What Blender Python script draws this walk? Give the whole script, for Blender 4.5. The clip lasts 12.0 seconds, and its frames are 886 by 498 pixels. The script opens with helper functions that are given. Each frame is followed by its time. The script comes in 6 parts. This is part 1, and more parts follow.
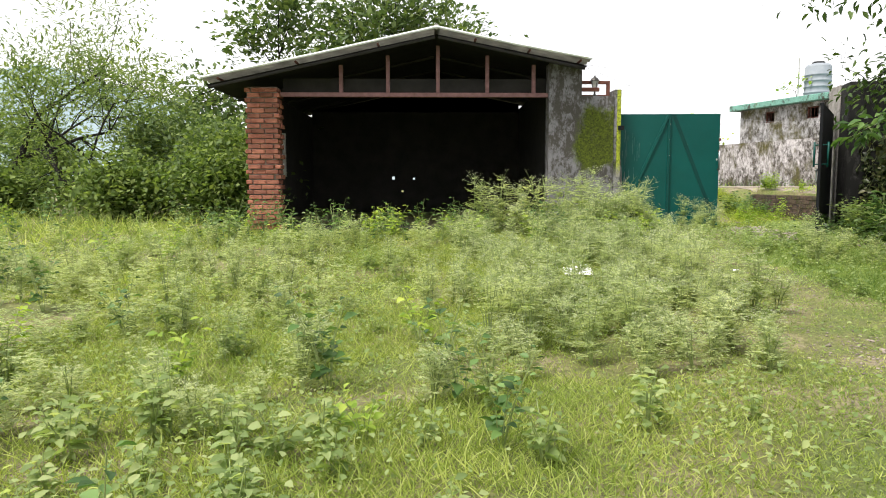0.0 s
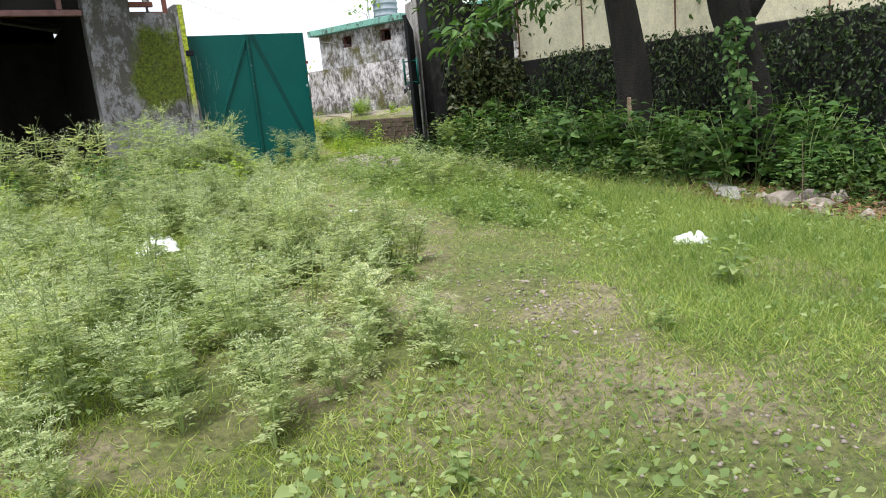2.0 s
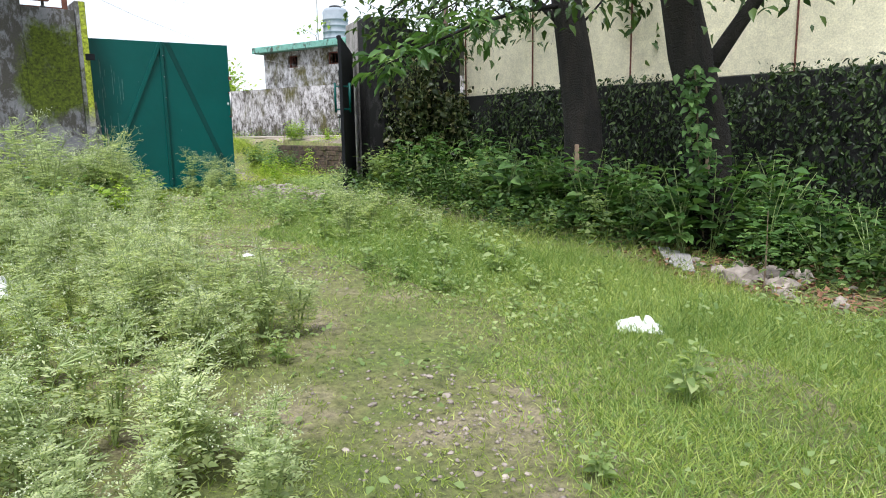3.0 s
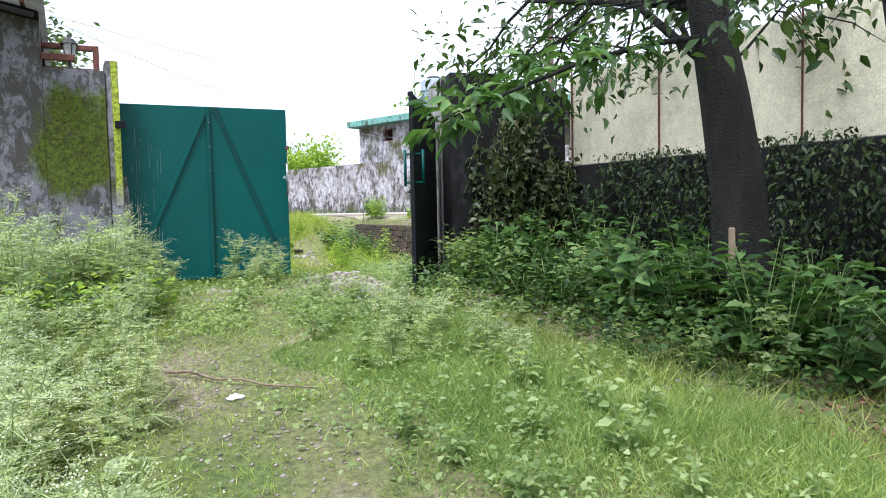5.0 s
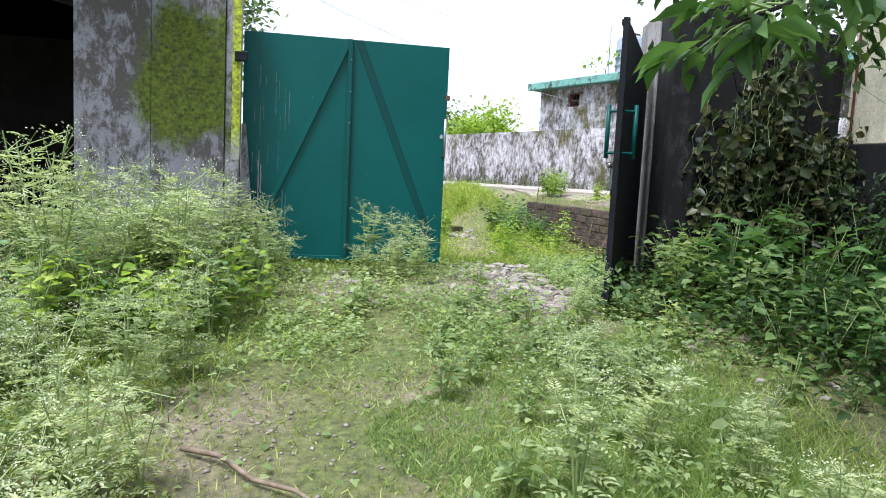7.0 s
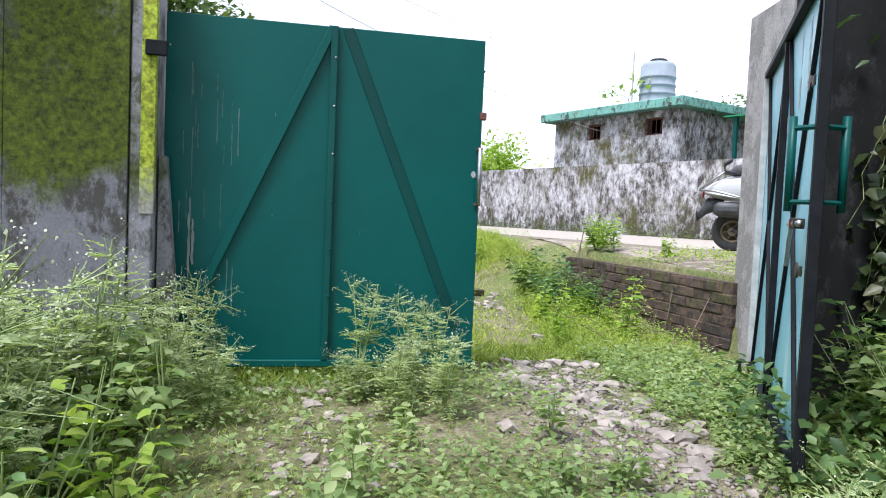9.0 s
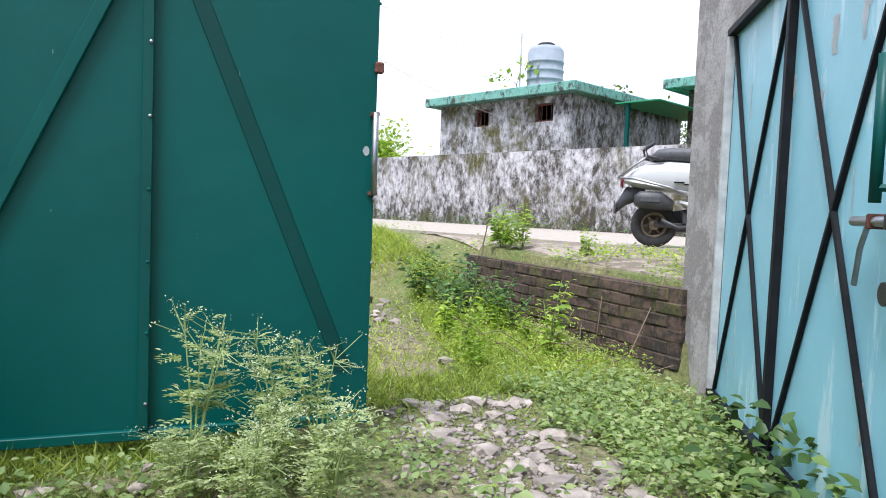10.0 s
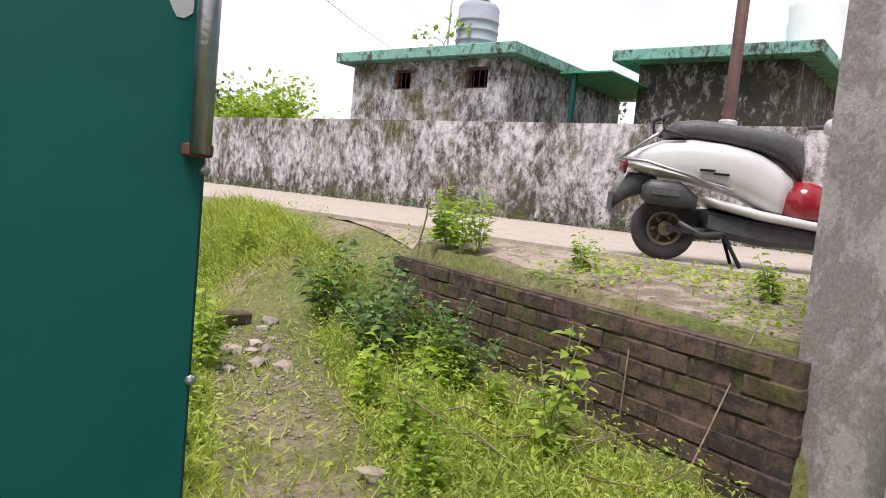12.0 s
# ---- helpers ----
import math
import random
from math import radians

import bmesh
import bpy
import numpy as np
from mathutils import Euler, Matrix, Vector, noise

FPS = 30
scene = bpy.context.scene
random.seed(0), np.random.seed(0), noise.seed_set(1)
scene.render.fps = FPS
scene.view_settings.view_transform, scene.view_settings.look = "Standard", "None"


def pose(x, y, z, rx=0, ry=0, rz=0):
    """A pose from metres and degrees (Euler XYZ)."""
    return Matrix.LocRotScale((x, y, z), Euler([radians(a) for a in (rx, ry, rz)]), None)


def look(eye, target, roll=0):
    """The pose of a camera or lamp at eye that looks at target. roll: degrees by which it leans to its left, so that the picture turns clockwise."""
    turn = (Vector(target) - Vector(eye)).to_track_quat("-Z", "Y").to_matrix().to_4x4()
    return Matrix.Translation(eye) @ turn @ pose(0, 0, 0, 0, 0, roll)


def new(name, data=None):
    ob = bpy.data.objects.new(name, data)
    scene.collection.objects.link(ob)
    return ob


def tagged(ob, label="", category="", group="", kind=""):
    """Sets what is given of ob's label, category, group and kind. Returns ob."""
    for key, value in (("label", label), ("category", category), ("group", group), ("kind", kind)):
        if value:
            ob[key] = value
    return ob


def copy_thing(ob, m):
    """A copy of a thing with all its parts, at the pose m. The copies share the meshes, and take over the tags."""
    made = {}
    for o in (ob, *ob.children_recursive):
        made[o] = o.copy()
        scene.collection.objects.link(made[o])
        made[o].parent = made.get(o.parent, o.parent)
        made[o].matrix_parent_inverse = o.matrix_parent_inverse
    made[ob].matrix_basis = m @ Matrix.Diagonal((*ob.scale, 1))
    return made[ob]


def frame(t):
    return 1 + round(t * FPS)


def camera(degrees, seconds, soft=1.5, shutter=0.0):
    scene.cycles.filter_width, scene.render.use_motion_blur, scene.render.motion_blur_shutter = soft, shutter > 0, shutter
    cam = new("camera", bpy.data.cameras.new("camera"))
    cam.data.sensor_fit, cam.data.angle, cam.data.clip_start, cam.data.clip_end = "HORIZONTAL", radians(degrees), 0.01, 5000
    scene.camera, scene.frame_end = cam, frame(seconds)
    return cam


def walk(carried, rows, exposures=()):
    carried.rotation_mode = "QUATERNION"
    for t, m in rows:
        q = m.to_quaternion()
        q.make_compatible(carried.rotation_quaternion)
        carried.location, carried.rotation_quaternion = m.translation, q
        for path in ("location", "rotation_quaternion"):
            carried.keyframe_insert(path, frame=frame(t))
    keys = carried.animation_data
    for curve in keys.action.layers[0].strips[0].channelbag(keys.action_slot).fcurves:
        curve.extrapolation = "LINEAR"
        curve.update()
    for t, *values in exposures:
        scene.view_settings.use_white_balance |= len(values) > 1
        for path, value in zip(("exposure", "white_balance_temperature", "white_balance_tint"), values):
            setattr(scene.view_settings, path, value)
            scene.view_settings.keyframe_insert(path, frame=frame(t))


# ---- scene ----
cam = camera(65.4, 12.0, 1.0)
PATH = [
    (0, (0.188, 0.288, 1.267), (0.229, 2.279, 1.083), -0.0),
    (0.5, (0.308, 0.752, 1.23), (0.716, 2.691, 0.956), -1.6),
    (1, (0.367, 1.269, 1.232), (1.218, 3.059, 0.964), -3.2),
    (1.5, (0.572, 1.721, 1.236), (1.455, 3.486, 0.915), -3.4),
    (2, (0.842, 2.156, 1.24), (1.903, 3.801, 0.83), -5.3),
    (2.5, (1.312, 2.485, 1.244), (2.473, 4.083, 0.926), -3.3),
    (2.7, (1.477, 2.632, 1.264), (2.655, 4.21, 0.912), -1.4),
    (4.3, (2.643, 3.89, 1.303), (3.867, 5.456, 1.079), -1.3),
    (4.5, (2.796, 4.083, 1.337), (4.01, 5.642, 1.03), -2.4),
    (4.9, (3.102, 4.465, 1.319), (4.186, 6.141, 1.193), 0.7),
    (5, (3.17, 4.577, 1.316), (4.121, 6.332, 1.198), -1.2),
    (5.5, (3.447, 5.22, 1.312), (4.243, 7.04, 1.082), 0.6),
    (6, (3.68, 5.697, 1.319), (4.344, 7.566, 1.065), -0.6),
    (6.5, (3.885, 6.138, 1.358), (4.379, 8.051, 1.044), 1.6),
    (6.7, (3.926, 6.343, 1.35), (4.423, 8.268, 1.138), 3.0),
    (8.3, (4.155, 8.206, 1.485), (4.713, 10.115, 1.271), -0.1),
    (8.5, (4.204, 8.46, 1.459), (4.769, 10.374, 1.335), -1.1),
    (9, (4.302, 9.032, 1.488), (4.817, 10.963, 1.388), 2.5),
    (9.5, (4.413, 9.66, 1.504), (5.11, 11.532, 1.402), 1.1),
    (10, (4.619, 10.293, 1.498), (5.465, 12.102, 1.386), 2.3),
    (10.5, (4.749, 10.859, 1.511), (5.743, 12.593, 1.442), 3.2),
    (11, (4.939, 11.341, 1.528), (6.065, 12.993, 1.456), 0.5),
    (11.5, (5.230, 11.825, 1.519), (6.367, 13.465, 1.385), 2.7),
    (12, (5.414, 12.305, 1.538), (6.512, 13.968, 1.373), 5.6),
]
walk(cam, [(t, look(eye, target, roll)) for t, eye, target, roll in PATH], [(0, 0.7, 6700, 10), (1.5, 0.55, 6300, 9), (2.5, 0.58, 6050, 9), (5.5, 0.88, 5550, 14), (9, 0.8, 5650, 13), (11, 0.66, 5950, 15), (12, 0.46, 6450, 19)])

# ---- world, sun ----
SUN_EL, SUN_AZ = 62, 236  # degrees; azimuth clockwise from +y
world = bpy.data.worlds.new("overcast_sky")
scene.world = world
world.use_nodes = True
wn, wl = world.node_tree.nodes, world.node_tree.links
sky = wn.new("ShaderNodeTexSky")
sky.sky_type, sky.sun_disc = "NISHITA", False
sky.sun_elevation, sky.sun_rotation = radians(SUN_EL), radians(SUN_AZ)
cloud = wn.new("ShaderNodeTexNoise")
cloud.inputs["Scale"].default_value, cloud.inputs["Detail"].default_value = 2.2, 5
ramp = wn.new("ShaderNodeValToRGB")
ramp.color_ramp.elements[0].position, ramp.color_ramp.elements[0].color = 0.35, (7.3, 7.4, 7.8, 1)
ramp.color_ramp.elements[1].position, ramp.color_ramp.elements[1].color = 0.65, (11.0, 11.0, 11.2, 1)
mixw = wn.new("ShaderNodeMixRGB")
mixw.inputs[0].default_value = 0.9
wl.new(cloud.outputs["Fac"], ramp.inputs["Fac"])
wl.new(sky.outputs["Color"], mixw.inputs[1])
wl.new(ramp.outputs["Color"], mixw.inputs[2])
wl.new(mixw.outputs[0], wn["Background"].inputs["Color"])
wn["Background"].inputs["Strength"].default_value = 0.1

sun = new("sun", bpy.data.lights.new("sun", "SUN"))
sun.data.energy, sun.data.angle, sun.data.color = 3.4, radians(20), (1.0, 0.96, 0.88)
az, el = radians(SUN_AZ), radians(SUN_EL)
sun.matrix_world = look((60 * math.sin(az) * math.cos(el), 60 * math.cos(az) * math.cos(el), 60 * math.sin(el)), (0, 0, 0))

# ---- materials ----
def nodes_of(name):
    m = bpy.data.materials.new(name)
    m.use_nodes = True
    n, l = m.node_tree.nodes, m.node_tree.links
    return m, n, l, n["Principled BSDF"]


def noise_ramp(n, l, scale, stops, detail=6, rough=0.6, stretch=None, dist=0.0):
    """A colour ramp driven by noise in the object's own metres."""
    tc = n.new("ShaderNodeTexCoord")
    oi = n.new("ShaderNodeObjectInfo")
    va = n.new("ShaderNodeVectorMath")
    l.new(tc.outputs["Object"], va.inputs[0])
    l.new(oi.outputs["Location"], va.inputs[1])
    src = va.outputs[0]
    if stretch:
        mp = n.new("ShaderNodeMapping")
        mp.inputs["Scale"].default_value = stretch
        l.new(src, mp.inputs["Vector"])
        src = mp.outputs["Vector"]
    t = n.new("ShaderNodeTexNoise")
    t.inputs["Scale"].default_value, t.inputs["Detail"].default_value, t.inputs["Roughness"].default_value = scale, detail, rough
    t.inputs["Distortion"].default_value = dist
    l.new(src, t.inputs["Vector"])
    r = n.new("ShaderNodeValToRGB")
    el_ = r.color_ramp.elements
    while len(el_) < len(stops):
        el_.new(0.5)
    for e, (p, c) in zip(el_, stops):
        e.position, e.color = p, (*c, 1) if len(c) == 3 else c
    l.new(t.outputs["Fac"], r.inputs["Fac"])
    return r.outputs["Color"], t.outputs["Fac"]


def blend(n, l, fac, a, b, mode="MIX"):
    m = n.new("ShaderNodeMixRGB")
    m.blend_type = mode
    for sock, v in ((m.inputs[0], fac), (m.inputs[1], a), (m.inputs[2], b)):
        if isinstance(v, (int, float)):
            sock.default_value = v
        elif isinstance(v, tuple):
            sock.default_value = (*v, 1)
        else:
            l.new(v, sock)
    return m.outputs[0]


def bump(n, l, p, height, strength=0.4, dist=0.01):
    b = n.new("ShaderNodeBump")
    b.inputs["Strength"].default_value, b.inputs["Distance"].default_value = strength, dist
    l.new(height, b.inputs["Height"])
    l.new(b.outputs["Normal"], p.inputs["Normal"])


def simple(name, dark, light, scale=8, rough=0.6, metal=0.0, bumpiness=0.25, dist=0.005, stretch=None, vary=0.0):
    m, n, l, p = nodes_of(name)
    c, f = noise_ramp(n, l, scale, [(0.3, dark), (0.7, light)], stretch=stretch)
    if vary:
        oi = n.new("ShaderNodeObjectInfo")
        mr = n.new("ShaderNodeMapRange")
        mr.inputs["To Min"].default_value, mr.inputs["To Max"].default_value = 1 - vary, 1 + vary
        l.new(oi.outputs["Random"], mr.inputs["Value"])
        comb = n.new("ShaderNodeCombineColor")
        for k in range(3):
            l.new(mr.outputs["Result"], comb.inputs[k])
        c = blend(n, l, 1.0, c, comb.outputs[0], "MULTIPLY")
    l.new(c, p.inputs["Base Color"])
    p.inputs["Roughness"].default_value, p.inputs["Metallic"].default_value = rough, metal
    _, f2 = noise_ramp(n, l, scale * 6, [(0, (0, 0, 0)), (1, (1, 1, 1))])
    bump(n, l, p, f2, bumpiness, dist)
    return m


def leafy(name, dark, mid, light, rough=0.5, trans=0.35):
    """Leaves: colour from leaf to leaf, drifting over the patch, light let through."""
    m, n, l, p = nodes_of(name)
    g = n.new("ShaderNodeNewGeometry")
    r = n.new("ShaderNodeValToRGB")
    r.color_ramp.elements.new(0.5)
    for e, (q, c) in zip(r.color_ramp.elements, ((0.0, dark), (0.55, mid), (1.0, light))):
        e.position, e.color = q, (*c, 1)
    l.new(g.outputs["Random Per Island"], r.inputs["Fac"])
    c2, f = noise_ramp(n, l, 0.9, [(0.3, (0.72, 0.78, 0.62)), (0.7, (1.15, 1.1, 1.0))], detail=3)
    col = blend(n, l, 1.0, r.outputs["Color"], c2, "MULTIPLY")
    l.new(col, p.inputs["Base Color"])
    p.inputs["Roughness"].default_value = rough
    p.inputs["Specular IOR Level"].default_value = 0.3
    t = n.new("ShaderNodeBsdfTranslucent")
    bright = blend(n, l, 1.0, col, (1.25, 1.3, 0.7), "MULTIPLY")
    l.new(bright, t.inputs["Color"])
    mx = n.new("ShaderNodeMixShader")
    mx.inputs[0].default_value = trans
    l.new(p.outputs[0], mx.inputs[1])
    l.new(t.outputs[0], mx.inputs[2])
    l.new(mx.outputs[0], n["Material Output"].inputs["Surface"])
    return m


M = {}
M["grass"] = leafy("grass_blades", (0.15, 0.21, 0.05), (0.32, 0.40, 0.11), (0.54, 0.58, 0.25), 0.6, 0.48)
M["limegrass"] = leafy("fresh_grass_blades", (0.16, 0.22, 0.045), (0.36, 0.43, 0.10), (0.58, 0.62, 0.23), 0.6, 0.5)
M["weed"] = leafy("weed_leaves", (0.17, 0.24, 0.10), (0.28, 0.37, 0.165), (0.43, 0.49, 0.27), 0.6, 0.52)
M["paleweed"] = leafy("flowering_weed_leaves", (0.26, 0.32, 0.18), (0.42, 0.485, 0.29), (0.60, 0.63, 0.43), 0.7, 0.48)
M["lushgrass"] = leafy("lush_grass_blades", (0.11, 0.19, 0.055), (0.25, 0.36, 0.12), (0.46, 0.53, 0.25), 0.6, 0.48)
M["bigleaf"] = leafy("broad_leaves", (0.035, 0.08, 0.025), (0.09, 0.18, 0.055), (0.21, 0.33, 0.12), 0.45, 0.35)
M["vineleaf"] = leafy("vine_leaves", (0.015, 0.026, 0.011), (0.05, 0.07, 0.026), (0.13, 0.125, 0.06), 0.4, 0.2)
M["bushleaf"] = leafy("bush_leaves", (0.03, 0.062, 0.02), (0.068, 0.125, 0.038), (0.15, 0.23, 0.075), 0.45)
M["limeleaf"] = leafy("bright_leaves", (0.17, 0.28, 0.035), (0.30, 0.42, 0.07), (0.46, 0.54, 0.13), 0.5, 0.45)
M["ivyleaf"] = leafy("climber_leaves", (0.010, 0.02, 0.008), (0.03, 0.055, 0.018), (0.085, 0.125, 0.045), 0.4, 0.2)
M["treeleaf"] = leafy("tree_leaves", (0.03, 0.06, 0.02), (0.055, 0.10, 0.03), (0.11, 0.17, 0.05), 0.35, 0.3)
M["farleaf"] = leafy("far_leaves", (0.06, 0.10, 0.045), (0.10, 0.16, 0.06), (0.19, 0.25, 0.09), 0.6, 0.3)
M["palefarleaf"] = leafy("feathery_leaves", (0.08, 0.13, 0.04), (0.15, 0.22, 0.07), (0.27, 0.34, 0.12), 0.6, 0.4)
M["flower"] = simple("cream_flowers", (0.36, 0.40, 0.24), (0.54, 0.57, 0.39), 30, 0.85)
M["stem"] = simple("green_stems", (0.16, 0.22, 0.07), (0.27, 0.33, 0.12), 20, 0.6)
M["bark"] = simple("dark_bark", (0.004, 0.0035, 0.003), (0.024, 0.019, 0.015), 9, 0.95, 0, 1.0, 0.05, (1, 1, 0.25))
M["barewood"] = simple("stripped_wood", (0.2, 0.13, 0.09), (0.38, 0.28, 0.2), 14, 0.8, 0, 0.5, 0.01, (1, 1, 0.2))
M["twig"] = simple("dry_twigs", (0.11, 0.075, 0.05), (0.25, 0.19, 0.13), 25, 0.8)
M["stone"] = simple("pale_stones", (0.17, 0.14, 0.12), (0.38, 0.32, 0.28), 11, 0.85, 0, 0.5, 0.01, None, 0.25)
M["leaflitter"] = simple("dead_leaves", (0.10, 0.045, 0.025), (0.26, 0.13, 0.07), 12, 0.8)
M["plastic"] = simple("white_plastic", (0.62, 0.64, 0.64), (0.8, 0.8, 0.8), 14, 0.4)
M["steel"] = simple("bare_steel", (0.28, 0.28, 0.29), (0.45, 0.45, 0.46), 20, 0.35, 0.9)
M["rust"] = simple("rusty_steel", (0.07, 0.025, 0.02), (0.19, 0.07, 0.045), 25, 0.8, 0.2, 0.4)
M["black"] = simple("black_paint", (0.004, 0.005, 0.006), (0.012, 0.013, 0.016), 12, 0.6, 0, 0.2)
M["black"].node_tree.nodes["Principled BSDF"].inputs["Specular IOR Level"].default_value = 0.15
M["redbeam"] = simple("red_oxide_steel", (0.13, 0.055, 0.055), (0.24, 0.12, 0.12), 9, 0.6)
M["sheet"] = simple("weathered_roof_sheet", (0.22, 0.22, 0.20), (0.45, 0.44, 0.40), 4, 0.6, 0.2, 0.3)
# shed interior: its shade is put into a near-black base colour
M["dark"] = simple("interior_shade_black", (0.012, 0.011, 0.010), (0.03, 0.028, 0.026), 3, 0.95)
M["brick"] = simple("red_bricks", (0.20, 0.065, 0.042), (0.42, 0.17, 0.11), 7, 0.9, 0, 0.6, 0.012, None, 0.35)
M["mortar"] = simple("rough_mortar", (0.16, 0.13, 0.11), (0.28, 0.25, 0.21), 12, 0.95, 0, 0.6)
M["tyre"] = simple("tyre_rubber", (0.02, 0.02, 0.021), (0.045, 0.043, 0.042), 20, 0.85)
M["silver"] = simple("silver_paint", (0.52, 0.52, 0.52), (0.62, 0.62, 0.61), 3, 0.35, 0.08, 0.03)
M["seat"] = simple("grey_vinyl", (0.055, 0.055, 0.06), (0.09, 0.09, 0.098), 30, 0.55)
M["darkplastic"] = simple("dark_plastic", (0.03, 0.03, 0.033), (0.065, 0.065, 0.07), 16, 0.5)
M["brass"] = simple("dirty_rim", (0.11, 0.085, 0.06), (0.26, 0.21, 0.15), 14, 0.5, 0.5)
M["helmet"] = simple("red_gloss", (0.20, 0.012, 0.022), (0.27, 0.02, 0.03), 4, 0.12, 0, 0.0)
M["tank"] = simple("grey_tank_plastic", (0.22, 0.25, 0.29), (0.29, 0.32, 0.36), 4, 0.8)
M["whitetank"] = simple("white_tank_plastic", (0.62, 0.66, 0.66), (0.74, 0.77, 0.76), 4, 0.5)
M["shade"] = simple("green_shade_net", (0.01, 0.16, 0.07), (0.02, 0.25, 0.11), 30, 0.6)
M["polerust"] = simple("rusty_pole", (0.05, 0.027, 0.022), (0.11, 0.058, 0.046), 6, 0.7)
M["lampmetal"] = simple("lantern_metal", (0.02, 0.02, 0.02), (0.06, 0.055, 0.05), 20, 0.5, 0.5)
M["wire"] = simple("cable", (0.25, 0.25, 0.25), (0.35, 0.35, 0.35), 10, 0.6)
# blue-grey base colour holds the haze of distance
M["hill"] = simple("haze_tinted_hill", (0.20, 0.27, 0.30), (0.26, 0.33, 0.35), 0.02, 1.0, 0, 0)
M["greyrail"] = simple("grey_rail", (0.3, 0.3, 0.3), (0.5, 0.5, 0.48), 12, 0.6)


def ground_material():
    m, n, l, p = nodes_of("soil_and_moss")
    c1, f1 = noise_ramp(n, l, 1.1, [(0.35, (0.11, 0.15, 0.035)), (0.52, (0.16, 0.165, 0.065)), (0.62, (0.25, 0.215, 0.15))], 8)
    c2, f2 = noise_ramp(n, l, 22, [(0.34, (0.22, 0.22, 0.2)), (0.66, (1.75, 1.7, 1.55))], 10, 0.85)
    l.new(blend(n, l, 1.0, c1, c2, "MULTIPLY"), p.inputs["Base Color"])
    p.inputs["Roughness"].default_value = 0.95
    bump(n, l, p, f2, 0.8, 0.03)
    return m


def plaster(name, base, dark, moss, dark_at, moss_at, scale=1.6, runs=(1, 1, 0.55), soft=0.06, band=None, foot=None, patch=1.0, east=None):
    """Old lime wash: mould in ragged speckled runs, moss patches, fine grain.
    band: (z0, z1) between which moss has taken hold; east: (x0, x1) over which it sets in; foot: (z0, z1) over which rising damp fades."""
    m, n, l, p = nodes_of(name)
    cb, f0 = noise_ramp(n, l, 7, [(0.3, tuple(v * 0.78 for v in base)), (0.7, base)], 8)
    _, fd = noise_ramp(n, l, scale * 4.6, [(0, (0, 0, 0)), (1, (1, 1, 1))], 12, 0.78, runs, 0.25)
    _, fe = noise_ramp(n, l, scale * 0.7, [(0, (0, 0, 0)), (1, (1, 1, 1))], 4, 0.6, (1, 1, 0.5), 0.4)
    big = n.new("ShaderNodeMath")
    big.operation = "MULTIPLY_ADD"
    big.inputs[1].default_value = 0.34 * patch
    l.new(fe, big.inputs[0])
    l.new(fd, big.inputs[2])
    rd = n.new("ShaderNodeValToRGB")
    level = dark_at + 0.17 * patch
    rd.color_ramp.elements[0].position, rd.color_ramp.elements[1].position = level - soft / 2, level + soft
    sep = n.new("ShaderNodeSeparateXYZ")
    tc = n.new("ShaderNodeTexCoord")
    l.new(tc.outputs["Object"], sep.inputs[0])
    amount = big.outputs[0]
    if foot:
        mr = n.new("ShaderNodeMapRange")
        for key, v in (("From Min", foot[0]), ("From Max", foot[1]), ("To Min", 0.10), ("To Max", 0.0)):
            mr.inputs[key].default_value = v
        l.new(sep.outputs["Z"], mr.inputs["Value"])
        ad = n.new("ShaderNodeMath")
        l.new(amount, ad.inputs[0])
        l.new(mr.outputs["Result"], ad.inputs[1])
        amount = ad.outputs[0]
    l.new(amount, rd.inputs["Fac"])
    c = blend(n, l, rd.outputs["Color"], cb, dark)
    _, fm = noise_ramp(n, l, scale * 0.8, [(0, (0, 0, 0)), (1, (1, 1, 1))], 10, 0.72, (1, 1, 0.55), 0.3)
    rm = n.new("ShaderNodeValToRGB")
    rm.color_ramp.elements[0].position, rm.color_ramp.elements[1].position = moss_at - 0.04, moss_at + 0.08
    moss_in = fm
    if band:
        lo = n.new("ShaderNodeMapRange")
        for key, v in (("From Min", band[0] - 0.25), ("From Max", band[0] + 0.25), ("To Min", -0.3), ("To Max", 0.0)):
            lo.inputs[key].default_value = v
        hi = n.new("ShaderNodeMapRange")
        for key, v in (("From Min", band[1] - 0.2), ("From Max", band[1] + 0.2), ("To Min", 0.0), ("To Max", -0.3)):
            hi.inputs[key].default_value = v
        a1, a2 = n.new("ShaderNodeMath"), n.new("ShaderNodeMath")
        for r_ in (lo, hi):
            l.new(sep.outputs["Z"], r_.inputs["Value"])
        l.new(fm, a1.inputs[0])
        l.new(lo.outputs["Result"], a1.inputs[1])
        l.new(a1.outputs[0], a2.inputs[0])
        l.new(hi.outputs["Result"], a2.inputs[1])
        moss_in = a2.outputs[0]
    if east:
        ea, a3 = n.new("ShaderNodeMapRange"), n.new("ShaderNodeMath")
        for key, v in (("From Min", east[0]), ("From Max", east[1]), ("To Min", -0.25), ("To Max", 0.0)):
            ea.inputs[key].default_value = v
        l.new(sep.outputs["X"], ea.inputs["Value"])
        l.new(moss_in, a3.inputs[0])
        l.new(ea.outputs["Result"], a3.inputs[1])
        moss_in = a3.outputs[0]
    l.new(moss_in, rm.inputs["Fac"])
    mc, _ = noise_ramp(n, l, 35, [(0.32, tuple(v * 0.3 for v in moss)), (0.66, tuple(v * 1.5 for v in moss))], 8)
    c = blend(n, l, rm.outputs["Color"], c, mc)
    c3, f3 = noise_ramp(n, l, 60, [(0.3, (0.75, 0.75, 0.75)), (0.7, (1.12, 1.12, 1.12))], 6)
    c = blend(n, l, 1.0, c, c3, "MULTIPLY")
